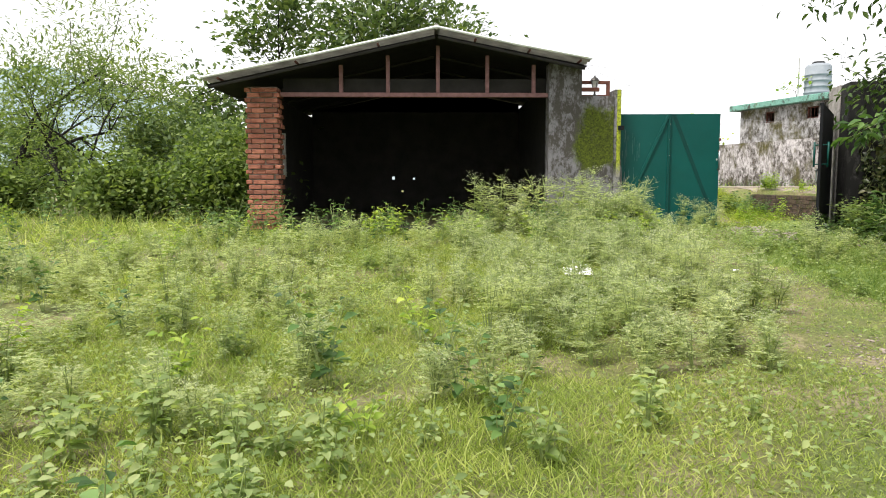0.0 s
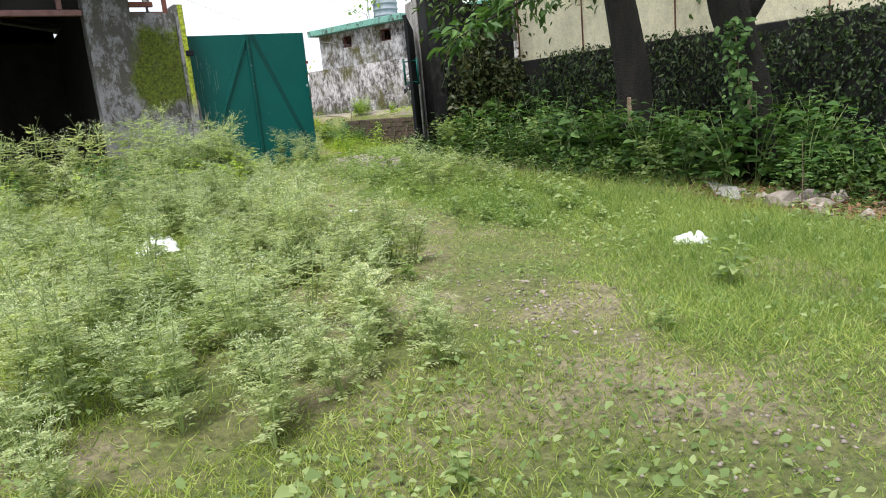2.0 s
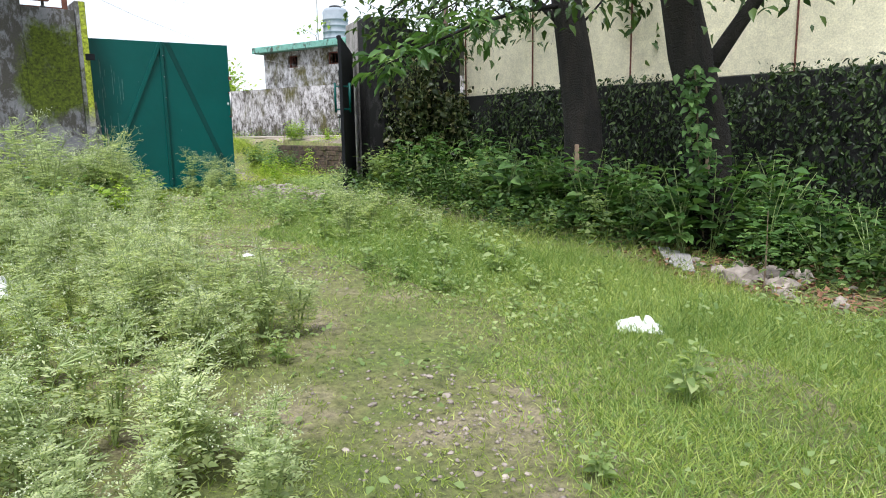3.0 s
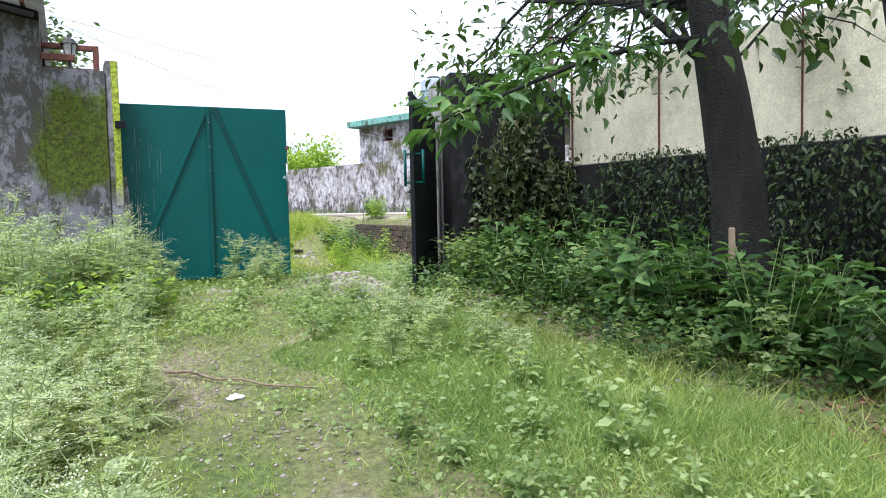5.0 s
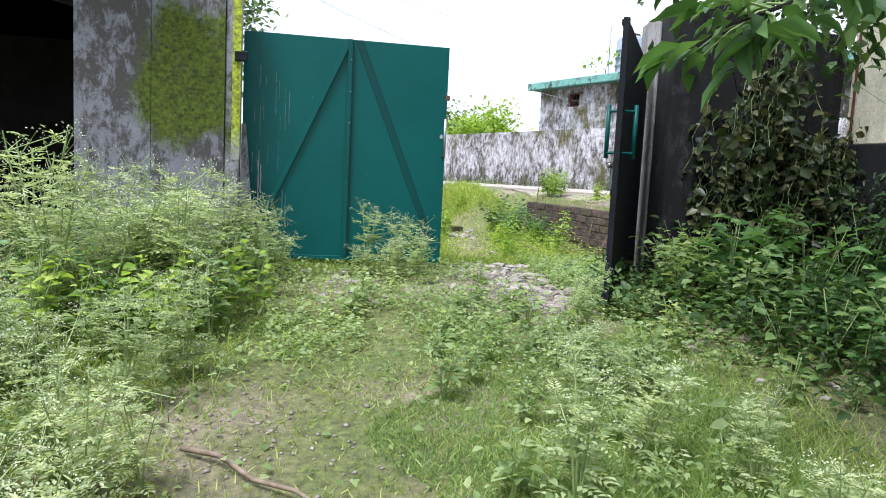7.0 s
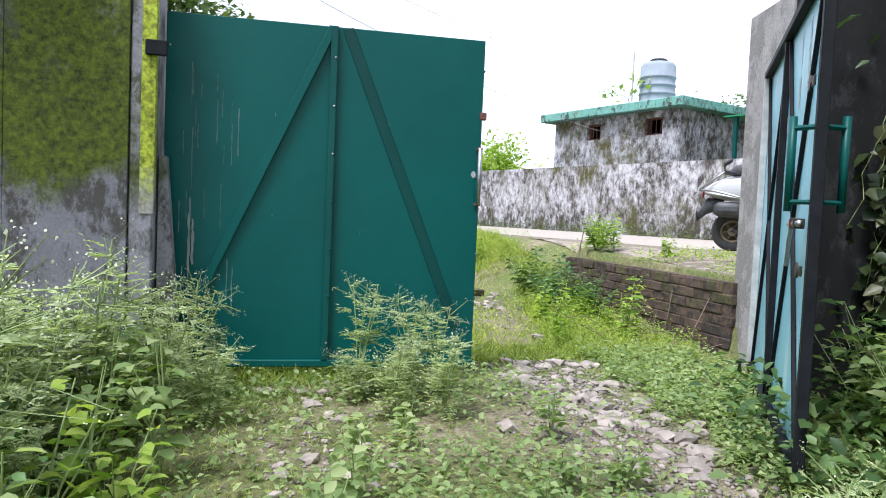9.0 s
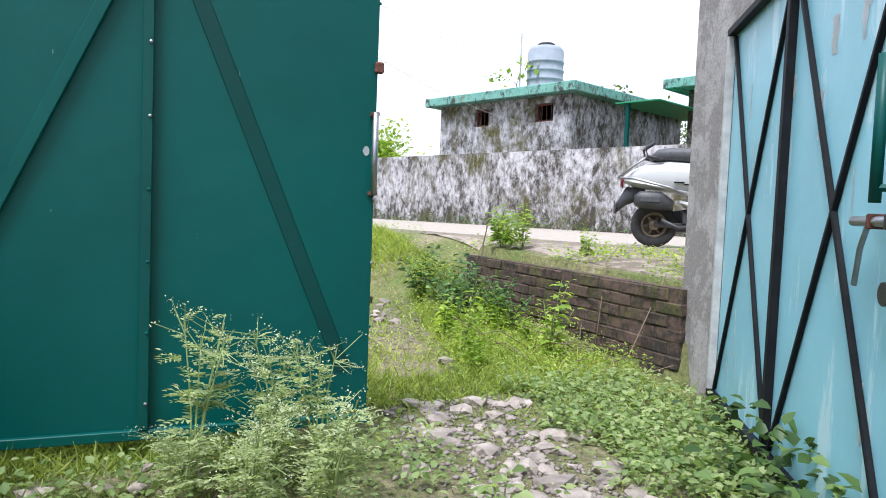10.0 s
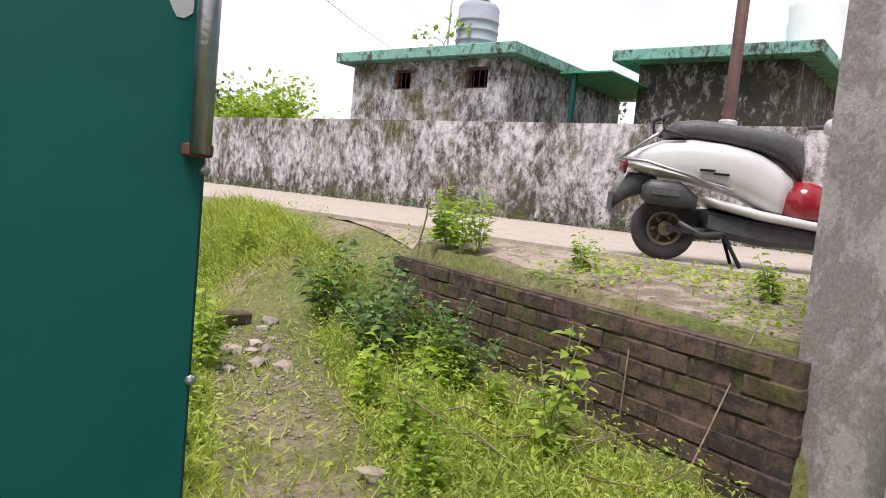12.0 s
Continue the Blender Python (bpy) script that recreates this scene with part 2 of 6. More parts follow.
    l.new(c, p.inputs["Base Color"])
    p.inputs["Roughness"].default_value = 0.92
    bump(n, l, p, fd, 0.6, 0.025)
    return m


def painted_metal(name, base, worn, worn_at=0.68, rough=0.42):
    m, n, l, p = nodes_of(name)
    cb, _ = noise_ramp(n, l, 1.3, [(0.3, tuple(v * 0.86 for v in base)), (0.7, tuple(v * 1.1 for v in base))], 6)
    _, fw = noise_ramp(n, l, 5, [(0, (0, 0, 0)), (1, (1, 1, 1))], 9, 0.7, (1, 1, 0.18))
    r = n.new("ShaderNodeValToRGB")
    r.color_ramp.elements[0].position, r.color_ramp.elements[1].position = worn_at, worn_at + 0.05
    l.new(fw, r.inputs["Fac"])
    l.new(blend(n, l, r.outputs["Color"], cb, worn), p.inputs["Base Color"])
    p.inputs["Roughness"].default_value = rough
    p.inputs["Specular IOR Level"].default_value = 0.22
    _, f2 = noise_ramp(n, l, 2.5, [(0, (0, 0, 0)), (1, (1, 1, 1))], 3)
    bump(n, l, p, f2, 0.25, 0.03)
    return m


M["scuff"] = simple("scuffed_paint", (0.07, 0.19, 0.175), (0.20, 0.29, 0.28), 30, 0.6)
M["ground"] = ground_material()
M["limewall"] = plaster("mouldy_lime_wash", (0.62, 0.60, 0.62), (0.055, 0.047, 0.038), (0.085, 0.078, 0.024), 0.475, 0.545, 2.1, (1, 1, 0.6), 0.13, foot=(1.15, 1.9), patch=1.35)
M["housewall"] = plaster("mouldy_house_wash", (0.60, 0.59, 0.61), (0.055, 0.047, 0.038), (0.10, 0.09, 0.03), 0.485, 0.54, 2.1, (1, 1, 0.6), 0.13, patch=1.35)
M["darkhouse"] = plaster("black_mould_wash", (0.34, 0.33, 0.30), (0.04, 0.036, 0.028), (0.07, 0.068, 0.025), 0.42, 0.55)
M["mossy"] = plaster("mossy_cement", (0.23, 0.225, 0.245), (0.07, 0.064, 0.056), (0.072, 0.096, 0.004), 0.50, 0.38, 1.9, band=(1.5, 2.8), east=(2.55, 3.1))
M["shedcement"] = plaster("stained_cement", (0.29, 0.28, 0.30), (0.09, 0.085, 0.075), (0.06, 0.078, 0.01), 0.50, 0.54, 1.5, band=(1.4, 2.6))
M["cement"] = plaster("grey_cement", (0.40, 0.375, 0.365), (0.245, 0.225, 0.215), (0.14, 0.15, 0.06), 0.50, 0.84, 0.8, (1, 1, 0.8), 0.03)
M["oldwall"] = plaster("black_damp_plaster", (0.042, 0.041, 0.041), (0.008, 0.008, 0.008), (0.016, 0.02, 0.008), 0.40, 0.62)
M["cream"] = plaster("cream_wash", (0.90, 0.83, 0.62), (0.76, 0.68, 0.48), (0.60, 0.54, 0.36), 0.72, 0.82)
M["mossbrick"] = plaster("damp_mossy_bricks", (0.15, 0.095, 0.07), (0.032, 0.025, 0.02), (0.085, 0.095, 0.014), 0.47, 0.56, 3.0, (1, 1, 1), 0.12)
M["slab"] = plaster("green_painted_slab", (0.19, 0.42, 0.355), (0.05, 0.055, 0.045), (0.16, 0.20, 0.10), 0.53, 0.64, 2.2)
M["verge"] = plaster("rubbly_verge", (0.36, 0.30, 0.24), (0.16, 0.13, 0.095), (0.13, 0.14, 0.045), 0.50, 0.60, 1.6, (1, 1, 1))
M["road"] = plaster("dusty_concrete_road", (0.42, 0.365, 0.31), (0.29, 0.25, 0.21), (0.30, 0.28, 0.19), 0.62, 0.75, 0.6, (1, 1, 1))
M["greenpaint"] = painted_metal("green_gloss_paint", (0.002, 0.075, 0.066), (0.05, 0.16, 0.145), 0.72)
M["barpaint"] = painted_metal("dark_green_bar", (0.003, 0.062, 0.054), (0.04, 0.11, 0.10), 0.74)
M["strippaint"] = painted_metal("old_dark_green_paint", (0.002, 0.046, 0.041), (0.02, 0.08, 0.07), 0.74, 0.5)
M["bluepaint"] = painted_metal("pale_blue_paint", (0.26, 0.52, 0.61), (0.46, 0.66, 0.72), 0.56, 0.35)
M["lichen"] = plaster("lichen_strip", (0.40, 0.38, 0.33), (0.10, 0.09, 0.075), (0.33, 0.38, 0.03), 0.52, 0.43, 2.6, band=(1.5, 3.4))


# ---- building blocks ----
def part(name, bm, material, parent, label="", smooth=False):
    """One bmesh as one mesh object under a thing or part (parent may be None)."""
    me = bpy.data.meshes.new(name)
    bmesh.ops.recalc_face_normals(bm, faces=bm.faces)
    bm.to_mesh(me)
    bm.free()
    me.materials.append(material)
    if smooth:
        me.shade_smooth()
    ob = new(name, me)
    if parent:
        ob.parent = parent
    return tagged(ob, label)


def thing(name, label, category, at=(0, 0, 0), turn=0.0, group="", kind=""):
    """An Empty at a thing's base, for its parts."""
    ob = new(name)
    ob.matrix_basis = pose(*at, 0, 0, turn)
    return tagged(ob, label, category, group, kind)


def box(bm, lo, hi, m=None, bevel=0.0):
    vs = bmesh.ops.create_cube(bm, size=1)["verts"]
    for v in vs:
        v.co = Vector([lo[k] + (v.co[k] + 0.5) * (hi[k] - lo[k]) for k in range(3)])
    if bevel:
        es = {e for v in vs for e in v.link_edges}
        vs = bmesh.ops.bevel(bm, geom=list(es), offset=bevel, segments=1, affect="EDGES")["verts"]
        vs = list({v for v in vs})
    if m is not None:
        bmesh.ops.transform(bm, matrix=m, verts=vs)
    return vs


def boxed(lo, hi, bevel=0.0):
    bm = bmesh.new()
    box(bm, lo, hi, None, bevel)
    return bm


def tube(bm, pts, radii, seg=8):
    """A tube along pts, closed at both ends."""
    pts = [Vector(p) for p in pts]
    radii = radii if isinstance(radii, (list, tuple)) else [radii] * len(pts)
    rings, up = [], Vector((0, 0, 1))
    for k, p in enumerate(pts):
        d = (pts[min(k + 1, len(pts) - 1)] - pts[max(k - 1, 0)]).normalized()
        a = d.cross(up if abs(d.z) < 0.95 else Vector((1, 0, 0))).normalized()
        b = d.cross(a)
        rings.append([bm.verts.new(p + radii[k] * (math.cos(2 * math.pi * j / seg) * a + math.sin(2 * math.pi * j / seg) * b)) for j in range(seg)])
    for r0, r1 in zip(rings, rings[1:]):
        for j in range(seg):
            bm.faces.new((r0[j], r0[(j + 1) % seg], r1[(j + 1) % seg], r1[j]))
    bm.faces.new(rings[0][::-1])
    bm.faces.new(rings[-1])
    return bm


def tubed(pts, radii, seg=8):
    return tube(bmesh.new(), pts, radii, seg)


def lathe(profile, seg=24, m=None):
    """A turned body from (radius, height) pairs round z."""
    bm = bmesh.new()
    rings = [[bm.verts.new((r * math.cos(2 * math.pi * j / seg), r * math.sin(2 * math.pi * j / seg), z)) for j in range(seg)] for r, z in profile]
    for r0, r1 in zip(rings, rings[1:]):
        for j in range(seg):
            bm.faces.new((r0[j], r0[(j + 1) % seg], r1[(j + 1) % seg], r1[j]))
    bm.faces.new(rings[0][::-1])
    bm.faces.new(rings[-1])
    if m is not None:
        bmesh.ops.transform(bm, matrix=m, verts=bm.verts)
    return bm


def loft(sections, seg=12, power=2.6):
    """A body along x from (x, half_width, z_low, z_high) sections, with rounded-box outlines."""
    bm = bmesh.new()
    rings = []
    for x, w, z0, z1 in sections:
        ring = []
        for j in range(seg):
            a = 2 * math.pi * (j + 0.5) / seg
            c, s_ = math.cos(a), math.sin(a)
            ring.append(bm.verts.new((x, w * math.copysign(abs(c) ** (2 / power), c), (z0 + z1) / 2 + (z1 - z0) / 2 * math.copysign(abs(s_) ** (2 / power), s_))))
        rings.append(ring)
    for r0, r1 in zip(rings, rings[1:]):
        for j in range(seg):
            bm.faces.new((r0[j], r0[(j + 1) % seg], r1[(j + 1) % seg], r1[j]))
    bm.faces.new(rings[0][::-1])
    bm.faces.new(rings[-1])
    return bm


def holed_wall(length, z0, z1, thick, holes=()):
    """A wall along x from 0 to length, faces at y 0 and y thick, with openings (x0, x1, z0, z1) through it."""
    xs = sorted({0, length, *[v for h in holes for v in h[:2]]})
    zs = sorted({z0, z1, *[v for h in holes for v in h[2:]]})
    solid = lambda i, k: 0 <= i < len(xs) - 1 and 0 <= k < len(zs) - 1 and not any(
        h[0] <= (xs[i] + xs[i + 1]) / 2 <= h[1] and h[2] <= (zs[k] + zs[k + 1]) / 2 <= h[3] for h in holes)
    bm = bmesh.new()
    made = {}
    vert = lambda i, s_, k: made.setdefault((i, s_, k), None) or made.update({(i, s_, k): bm.verts.new((xs[i], s_ * thick, zs[k]))}) or made[(i, s_, k)]
    for i in range(len(xs) - 1):
        for k in range(len(zs) - 1):
            if not solid(i, k):
                continue
            for s_ in (0, 1):
                bm.faces.new((vert(i, s_, k), vert(i + 1, s_, k), vert(i + 1, s_, k + 1), vert(i, s_, k + 1)))
            for ok, a, b in ((solid(i - 1, k), (i, k), (i, k + 1)), (solid(i + 1, k), (i + 1, k), (i + 1, k + 1)), (solid(i, k - 1), (i, k), (i + 1, k)), (solid(i, k + 1), (i, k + 1), (i + 1, k + 1))):
                if not ok:
                    bm.faces.new((vert(a[0], 0, a[1]), vert(b[0], 0, b[1]), vert(b[0], 1, b[1]), vert(a[0], 1, a[1])))
    return bm


def step(a, b, x):
    t = min(1.0, max(0.0, (x - a) / (b - a)))
    return t * t * (3 - 2 * t)


# The lane: v runs across it, s along it; the house and the long wall follow it.
UX, UY = 0.317, -0.948
LANE = math.degrees(math.atan2(UY, UX))


def lane_v(x, y):
    return 0.948 * x + 0.317 * y


def lane_xy(v, s):
    return 0.948 * v - 0.317 * s, 0.317 * v + 0.948 * s


ROAD_Z = 1.23


def ground_z(x, y):
    """The lie of the land, without the small bumps."""
    z = -0.12 + 0.13 * step(-4, 4, y) + 0.42 * step(4.5, 13, y) + 0.12 * step(13, 17, y)
    v = lane_v(x, y)
    up = step(11.9, 13.3, v) if y > 16.5 else (step(7.86, 7.92, x) * (0.86 + 0.14 * step(12.0, 13.3, v)) if y > 13.64 else 0.0)
    z = z + (ROAD_Z - 0.04 - z) * up
    return z + 0.03 * noise.noise((x * 0.9, y * 0.9, 0)) * (1 - up)


def flat_sheet(xs, ys, fz):
    """A grid mesh over xs and ys with heights fz."""
    verts = [(x, y, fz(x, y)) for y in ys for x in xs]
    w = len(xs)
    faces = [(j * w + i, j * w + i + 1, (j + 1) * w + i + 1, (j + 1) * w + i) for j in range(len(ys) - 1) for i in range(w - 1)]
    return verts, faces


def stuff(name, verts, faces, material, label, category, kind="stuff", parent=None):
    me = bpy.data.meshes.new(name)
    me.from_pydata(verts, [], faces)
    me.materials.append(material)
    ob = new(name, me)
    if parent:
        ob.parent = parent
    return tagged(ob, label, category, "", kind)


# ---- ground, road ----
def spread(lo, hi, fine, far):
    a = list(np.arange(lo, hi + 1e-6, fine))
    g, left, right = fine, [], []
    x = hi
    while x < far:
        g *= 1.35
        x += g
        right.append(x)
    g, x = fine, lo
    while x > -far:
        g *= 1.35
        x -= g
        left.append(x)
    return left[::-1] + [float(v) for v in a] + right


gv, gf = flat_sheet(spread(-5, 14, 0.12, 700), spread(-3, 24, 0.15, 700), ground_z)
ground = stuff("ground", gv, gf, M["ground"], "damp soil with moss under grass and weeds", "ground", "structure")
ground.data.shade_smooth()

bm = bmesh.new()
box(bm, (-60, 13.45, ROAD_Z - 0.12), (60, 18.0, ROAD_Z))
for v in bm.verts:
    x, y = lane_xy(v.co.y, v.co.x)
    v.co.x, v.co.y = x, y
tagged(part("road", bm, M["road"], None), "pale dusty concrete village lane", "road", "", "structure")

vv, vf = flat_sheet([8.05] + [8.09 + 0.12 * k for k in range(26)], [13.5 + 0.15 * k for k in range(50)], lambda x, y: 0.98 if x < 8.07 and y < 16.5 else ground_z(x, y) + 0.012 + 0.02 * noise.noise((x * 5, y * 5, 3)))
vf = [f for f in vf if 12.0 < sum(lane_v(*vv[k][:2]) for k in f) / 4 < 13.6 or (sum(vv[k][1] for k in f) / 4 < 16.5 and sum(lane_v(*vv[k][:2]) for k in f) / 4 < 13.6)]
verge = stuff("pavement", vv, vf, M["verge"], "crumbling rubble verge beside the lane", "verge", "structure")

# ---- long mouldy wall along the lane ----
ox, oy = lane_xy(18.0, 48)
wall = part("wall_lane", holed_wall(62, 0.9, 2.70, 0.2), M["limewall"], None)
wall.matrix_basis = pose(ox, oy, 0, 0, 0, LANE)
tagged(wall, "whitewashed boundary wall stained black with mould and moss", "wall", "", "structure")


# ---- the house behind the lane wall ----
def mouldy_house(name, label, v0, s0, s1, depth, z0, z1, wall_mat, holes=(), slab=0.2, over=0.28):
    """A flat-roofed plastered house: four walls, windows with bars, a painted slab."""
    ox_, oy_ = lane_xy(v0, s1)
    house = thing(name, label, "house", (ox_, oy_, 0), LANE)
    w = s1 - s0
    part("wall", holed_wall(w, z0, z1, 0.22, holes), wall_mat, house)
    for x, nm in ((0, "wall"), (w - 0.22, "wall")):
        part(nm, boxed((x, 0.222, z0), (x + 0.22, depth, z1)), wall_mat, house)
    part("wall", boxed((0.222, depth - 0.22, z0), (w - 0.222, depth, z1)), wall_mat, house)
    roof_bm = bmesh.new()
    box(roof_bm, (-over, -over, z1 + 0.003), (w + over, depth + over, z1 + slab), None, 0.015)
    part("roof", roof_bm, M["slab"], house, "chipped sea-green painted concrete slab")
    for x0, x1, a, b in holes:
        win = part("window", holed_wall(x1 - x0, a, b, 0.05, [(0.04, x1 - x0 - 0.04, a + 0.04, b - 0.04)]), M["rust"], house, "small barred window with dark inside")
        win.location = (x0, 0.08, 0)
        for k in range(1, 4):
            part("bar", tubed([(x0 + (x1 - x0) * k / 4 - x0, 0.025, a + 0.03), ((x1 - x0) * k / 4, 0.025, b - 0.03)], 0.009, 6), M["rust"], win)
    return house


mouldy_house("house", "low plastered house with mouldy walls and green roof slab", 19.05, 16.75, 20.55, 4.5, 1.0, 3.94, M["housewall"],
             [(1.13, 1.57, 3.42, 3.80), (2.87, 3.37, 3.42, 3.80)])
mouldy_house("house", "low dark house, walls black with mould, green slab", 20.9, 12.6, 15.2, 4.0, 1.0, 4.12, M["darkhouse"], over=0.38)

# ---- shed ----
FY = 13.1  # the shed's front
shed = thing("shed", "open-fronted shed with brick pier and gabled sheet roof", "shed", (0, FY, 0))
SD = 6.0
# walls, floor and gable inside carry the interior's shade in their colour
part("wall", boxed((-3.12, 0.36, 0.1), (-2.9, SD, 3.05)), M["dark"], shed, "side wall coloured near black for interior shade")
back = part("wall", holed_wall(5.5, 0.1, 3.2, 0.2, [(2.10, 2.18, 1.42, 1.50), (2.66, 2.72, 1.42, 1.47), (2.35, 2.41, 1.08, 1.13)]), M["dark"], shed, "back wall with small holes, coloured near black for shade")
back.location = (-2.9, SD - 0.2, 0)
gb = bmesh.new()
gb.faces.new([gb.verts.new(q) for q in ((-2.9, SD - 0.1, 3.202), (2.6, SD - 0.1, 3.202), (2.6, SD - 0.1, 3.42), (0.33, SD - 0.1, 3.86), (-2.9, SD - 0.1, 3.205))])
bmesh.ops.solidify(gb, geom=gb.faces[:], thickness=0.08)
part("gable", gb, M["dark"], shed, "back gable coloured near black for shade")
part("wall", boxed((2.6, 0.36, 0.1), (2.82, SD, 3.3)), M["dark"], shed, "side wall coloured near black for interior shade")
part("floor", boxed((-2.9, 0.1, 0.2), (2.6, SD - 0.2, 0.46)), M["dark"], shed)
cp = bmesh.new()
box(cp, (2.40, 0, 0.2), (2.999, 0.355, 3.50), None, 0.003)
part("pillar", cp, M["mossy"], shed, "grey cement pillar")
# gabled sheet roof, ridge running back from the front
RIDGE, LEFT, RIGHT = (0.33, 4.0), (-3.78, 3.12), (3.06, 3.47)


def corrugated(x0, z0, x1, z1, y0, y1, n=26):
    """A corrugated sheet plane from the ridge to the eave."""
    bm_ = bmesh.new()
    rows = []
    for k in range(n * 4 + 1):
        y = y0 + (y1 - y0) * k / (n * 4)
        d = 0.018 * math.sin(k * math.pi / 2)
        rows.append([bm_.verts.new((x0, y, z0 + d)), bm_.verts.new(((x0 + x1) / 2, y, (z0 + z1) / 2 + d - 0.02)), bm_.verts.new((x1, y, z1 + d))])
    for a, b in zip(rows, rows[1:]):
        for j in range(2):
            bm_.faces.new((a[j], a[j + 1], b[j + 1], b[j]))
    bmesh.ops.solidify(bm_, geom=bm_.faces[:], thickness=0.012)
    return bm_


part("roof_sheet", corrugated(*RIDGE, *LEFT, -0.5, SD + 0.4), M["sheet"], shed, "weathered sheet roof")
part("roof_sheet", corrugated(*RIDGE, *RIGHT, -0.5, SD + 0.4), M["sheet"], shed, "weathered sheet roof")
# near-black sheets added below the roof, in place of the shade there
for ex, ez in (LEFT, RIGHT):
    sx = 1 if ex > 0 else -1
    ln_ = bmesh.new()
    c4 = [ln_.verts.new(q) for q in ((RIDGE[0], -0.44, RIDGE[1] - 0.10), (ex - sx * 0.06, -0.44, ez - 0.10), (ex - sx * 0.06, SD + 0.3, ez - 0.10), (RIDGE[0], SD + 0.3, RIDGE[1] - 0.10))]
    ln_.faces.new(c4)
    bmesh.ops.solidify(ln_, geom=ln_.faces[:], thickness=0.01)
    part("lining", ln_, M["dark"], shed, "added black sheet standing in for shade under the roof")
for ex, ez in (LEFT, RIGHT):
    part("edge_strip", tubed([(RIDGE[0], -0.515, RIDGE[1] + 0.012), ((RIDGE[0] + ex) / 2, -0.515, (RIDGE[1] + ez) / 2 - 0.006), (ex, -0.515, ez + 0.012)], 0.024, 6), M["whitetank"], shed, "pale galvanised sheet edge")
part("ridge_cap", tubed([(RIDGE[0], -0.52, RIDGE[1] + 0.015), (RIDGE[0], SD + 0.4, RIDGE[1] + 0.015)], 0.05, 8), M["sheet"], shed)
for (ex, ez) in (LEFT, RIGHT):
    sx = 1 if ex > 0 else -1
    for yy in (-0.40, 1.5, 3.2, 4.9):
        part("rafter", tubed([(RIDGE[0] + sx * 0.03, yy, RIDGE[1] - 0.14), (ex - sx * 0.1, yy, ez - 0.14)], 0.03, 6), M["dark"], shed)
    for k in (0.25, 0.6, 0.93):
        part("purlin", tubed([(RIDGE[0] + (ex - RIDGE[0]) * k, -0.47, RIDGE[1] + (ez - RIDGE[1]) * k - 0.055), (RIDGE[0] + (ex - RIDGE[0]) * k, SD, RIDGE[1] + (ez - RIDGE[1]) * k - 0.055)], 0.022, 6), M["rust"], shed)
part("tie_beam", boxed((-2.53, 0.10, 2.885), (2.398, 0.20, 2.965), 0.006), M["redbeam"], shed, "red-oxide painted steel beam")
for x in (-1.42, -0.56, 0.36, 1.27, 2.13):
    top = 3.82 - abs(x - 0.33) * (0.205 if x < 0.33 else 0.19)
    part("strut", boxed((x - 0.035, 0.115, 2.967), (x + 0.035, 0.185, top), 0.005), M["redbeam"], shed)
# board in the same near-black shade colour as the interior
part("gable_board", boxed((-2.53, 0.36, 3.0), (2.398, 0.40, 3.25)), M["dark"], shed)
part("post", boxed((-2.88, 1.85, 1.45), (-2.82, 1.95, 2.35)), M["greyrail"], shed, "pale upright plank")
part("drain_bracket", boxed((3.0, -0.02, 2.98), (3.32, 0.04, 3.05), 0.006), M["rust"], shed)

# the mossy wall between shed and gate
mw = part("wall_gate_side", boxed((3.001, FY, 0.1), (3.60, FY + 0.32, 2.90), 0.003), M["mossy"], None)
tagged(mw, "cement wall overgrown with bright moss", "wall", "", "structure")
post = thing("gate_post", "narrow cement gate post with yellow lichen", "post", (3.68, FY + 0.10, 0))
part("shaft", boxed((-0.075, -0.09, 0.3), (0.05, 0.33, 3.02), 0.01), M["shedcement"], post, "stained cement shaft")
part("lichen_crust", boxed((-0.02, -0.096, 1.42), (0.054, -0.02, 3.015), 0.003), M["lichen"], post, "yellow lichen crust")
part("hinge", boxed((0.0, -0.125, 2.28), (0.11, -0.092, 2.36), 0.004), M["black"], post)
part("hinge", boxed((0.0, -0.125, 0.85), (0.11, -0.092, 0.93), 0.004), M["black"], post)
fb = bmesh.new()
box(fb, (0.062, 0.02, 0.3), (0.10, 0.13, 1.75))
for q in fb.verts:
    if q.co.x > 0.08 and q.co.z < 1:
        q.co.x = 0.22
part("footing", fb, M["shedcement"], post, "grey cement haunch")

# lantern and frame on the mossy wall
lamp = thing("wall_lantern", "old metal lantern on a stubby stand", "lantern", (3.27, FY + 0.15, 2.90))
part("stand", lathe([(0.05, 0), (0.05, 0.02), (0.018, 0.05), (0.018, 0.13), (0.05, 0.15)], 10), M["lampmetal"], lamp)
part("glass_body", lathe([(0.045, 0.152), (0.07, 0.28), (0.07, 0.29)], 8), M["greyrail"], lamp, "clouded glass")
for k in range(4):
    a = math.pi / 2 * k + 0.4
    part("rib", tubed([(0.047 * math.cos(a), 0.047 * math.sin(a), 0.152), (0.073 * math.cos(a), 0.073 * math.sin(a), 0.288)], 0.006, 5), M["lampmetal"], lamp)
part("cap", lathe([(0.09, 0.291), (0.06, 0.34), (0.02, 0.36), (0.012, 0.39)], 10), M["lampmetal"], lamp)
fr = thing("steel_trestle", "rusty square steel trestle on the wall top", "trestle", (3.4, FY + 0.2, 2.90))
part("upright", boxed((0.10, -0.03, 0), (0.16, 0.03, 0.30), 0.004), M["rust"], fr)
part("crossbar", boxed((-0.42, -0.028, 0.24), (0.098, 0.028, 0.298), 0.004), M["rust"], fr)
part("footbar", boxed((-0.42, -0.05, 0.003), (0.098, 0.0, 0.04), 0.004), M["rust"], fr)

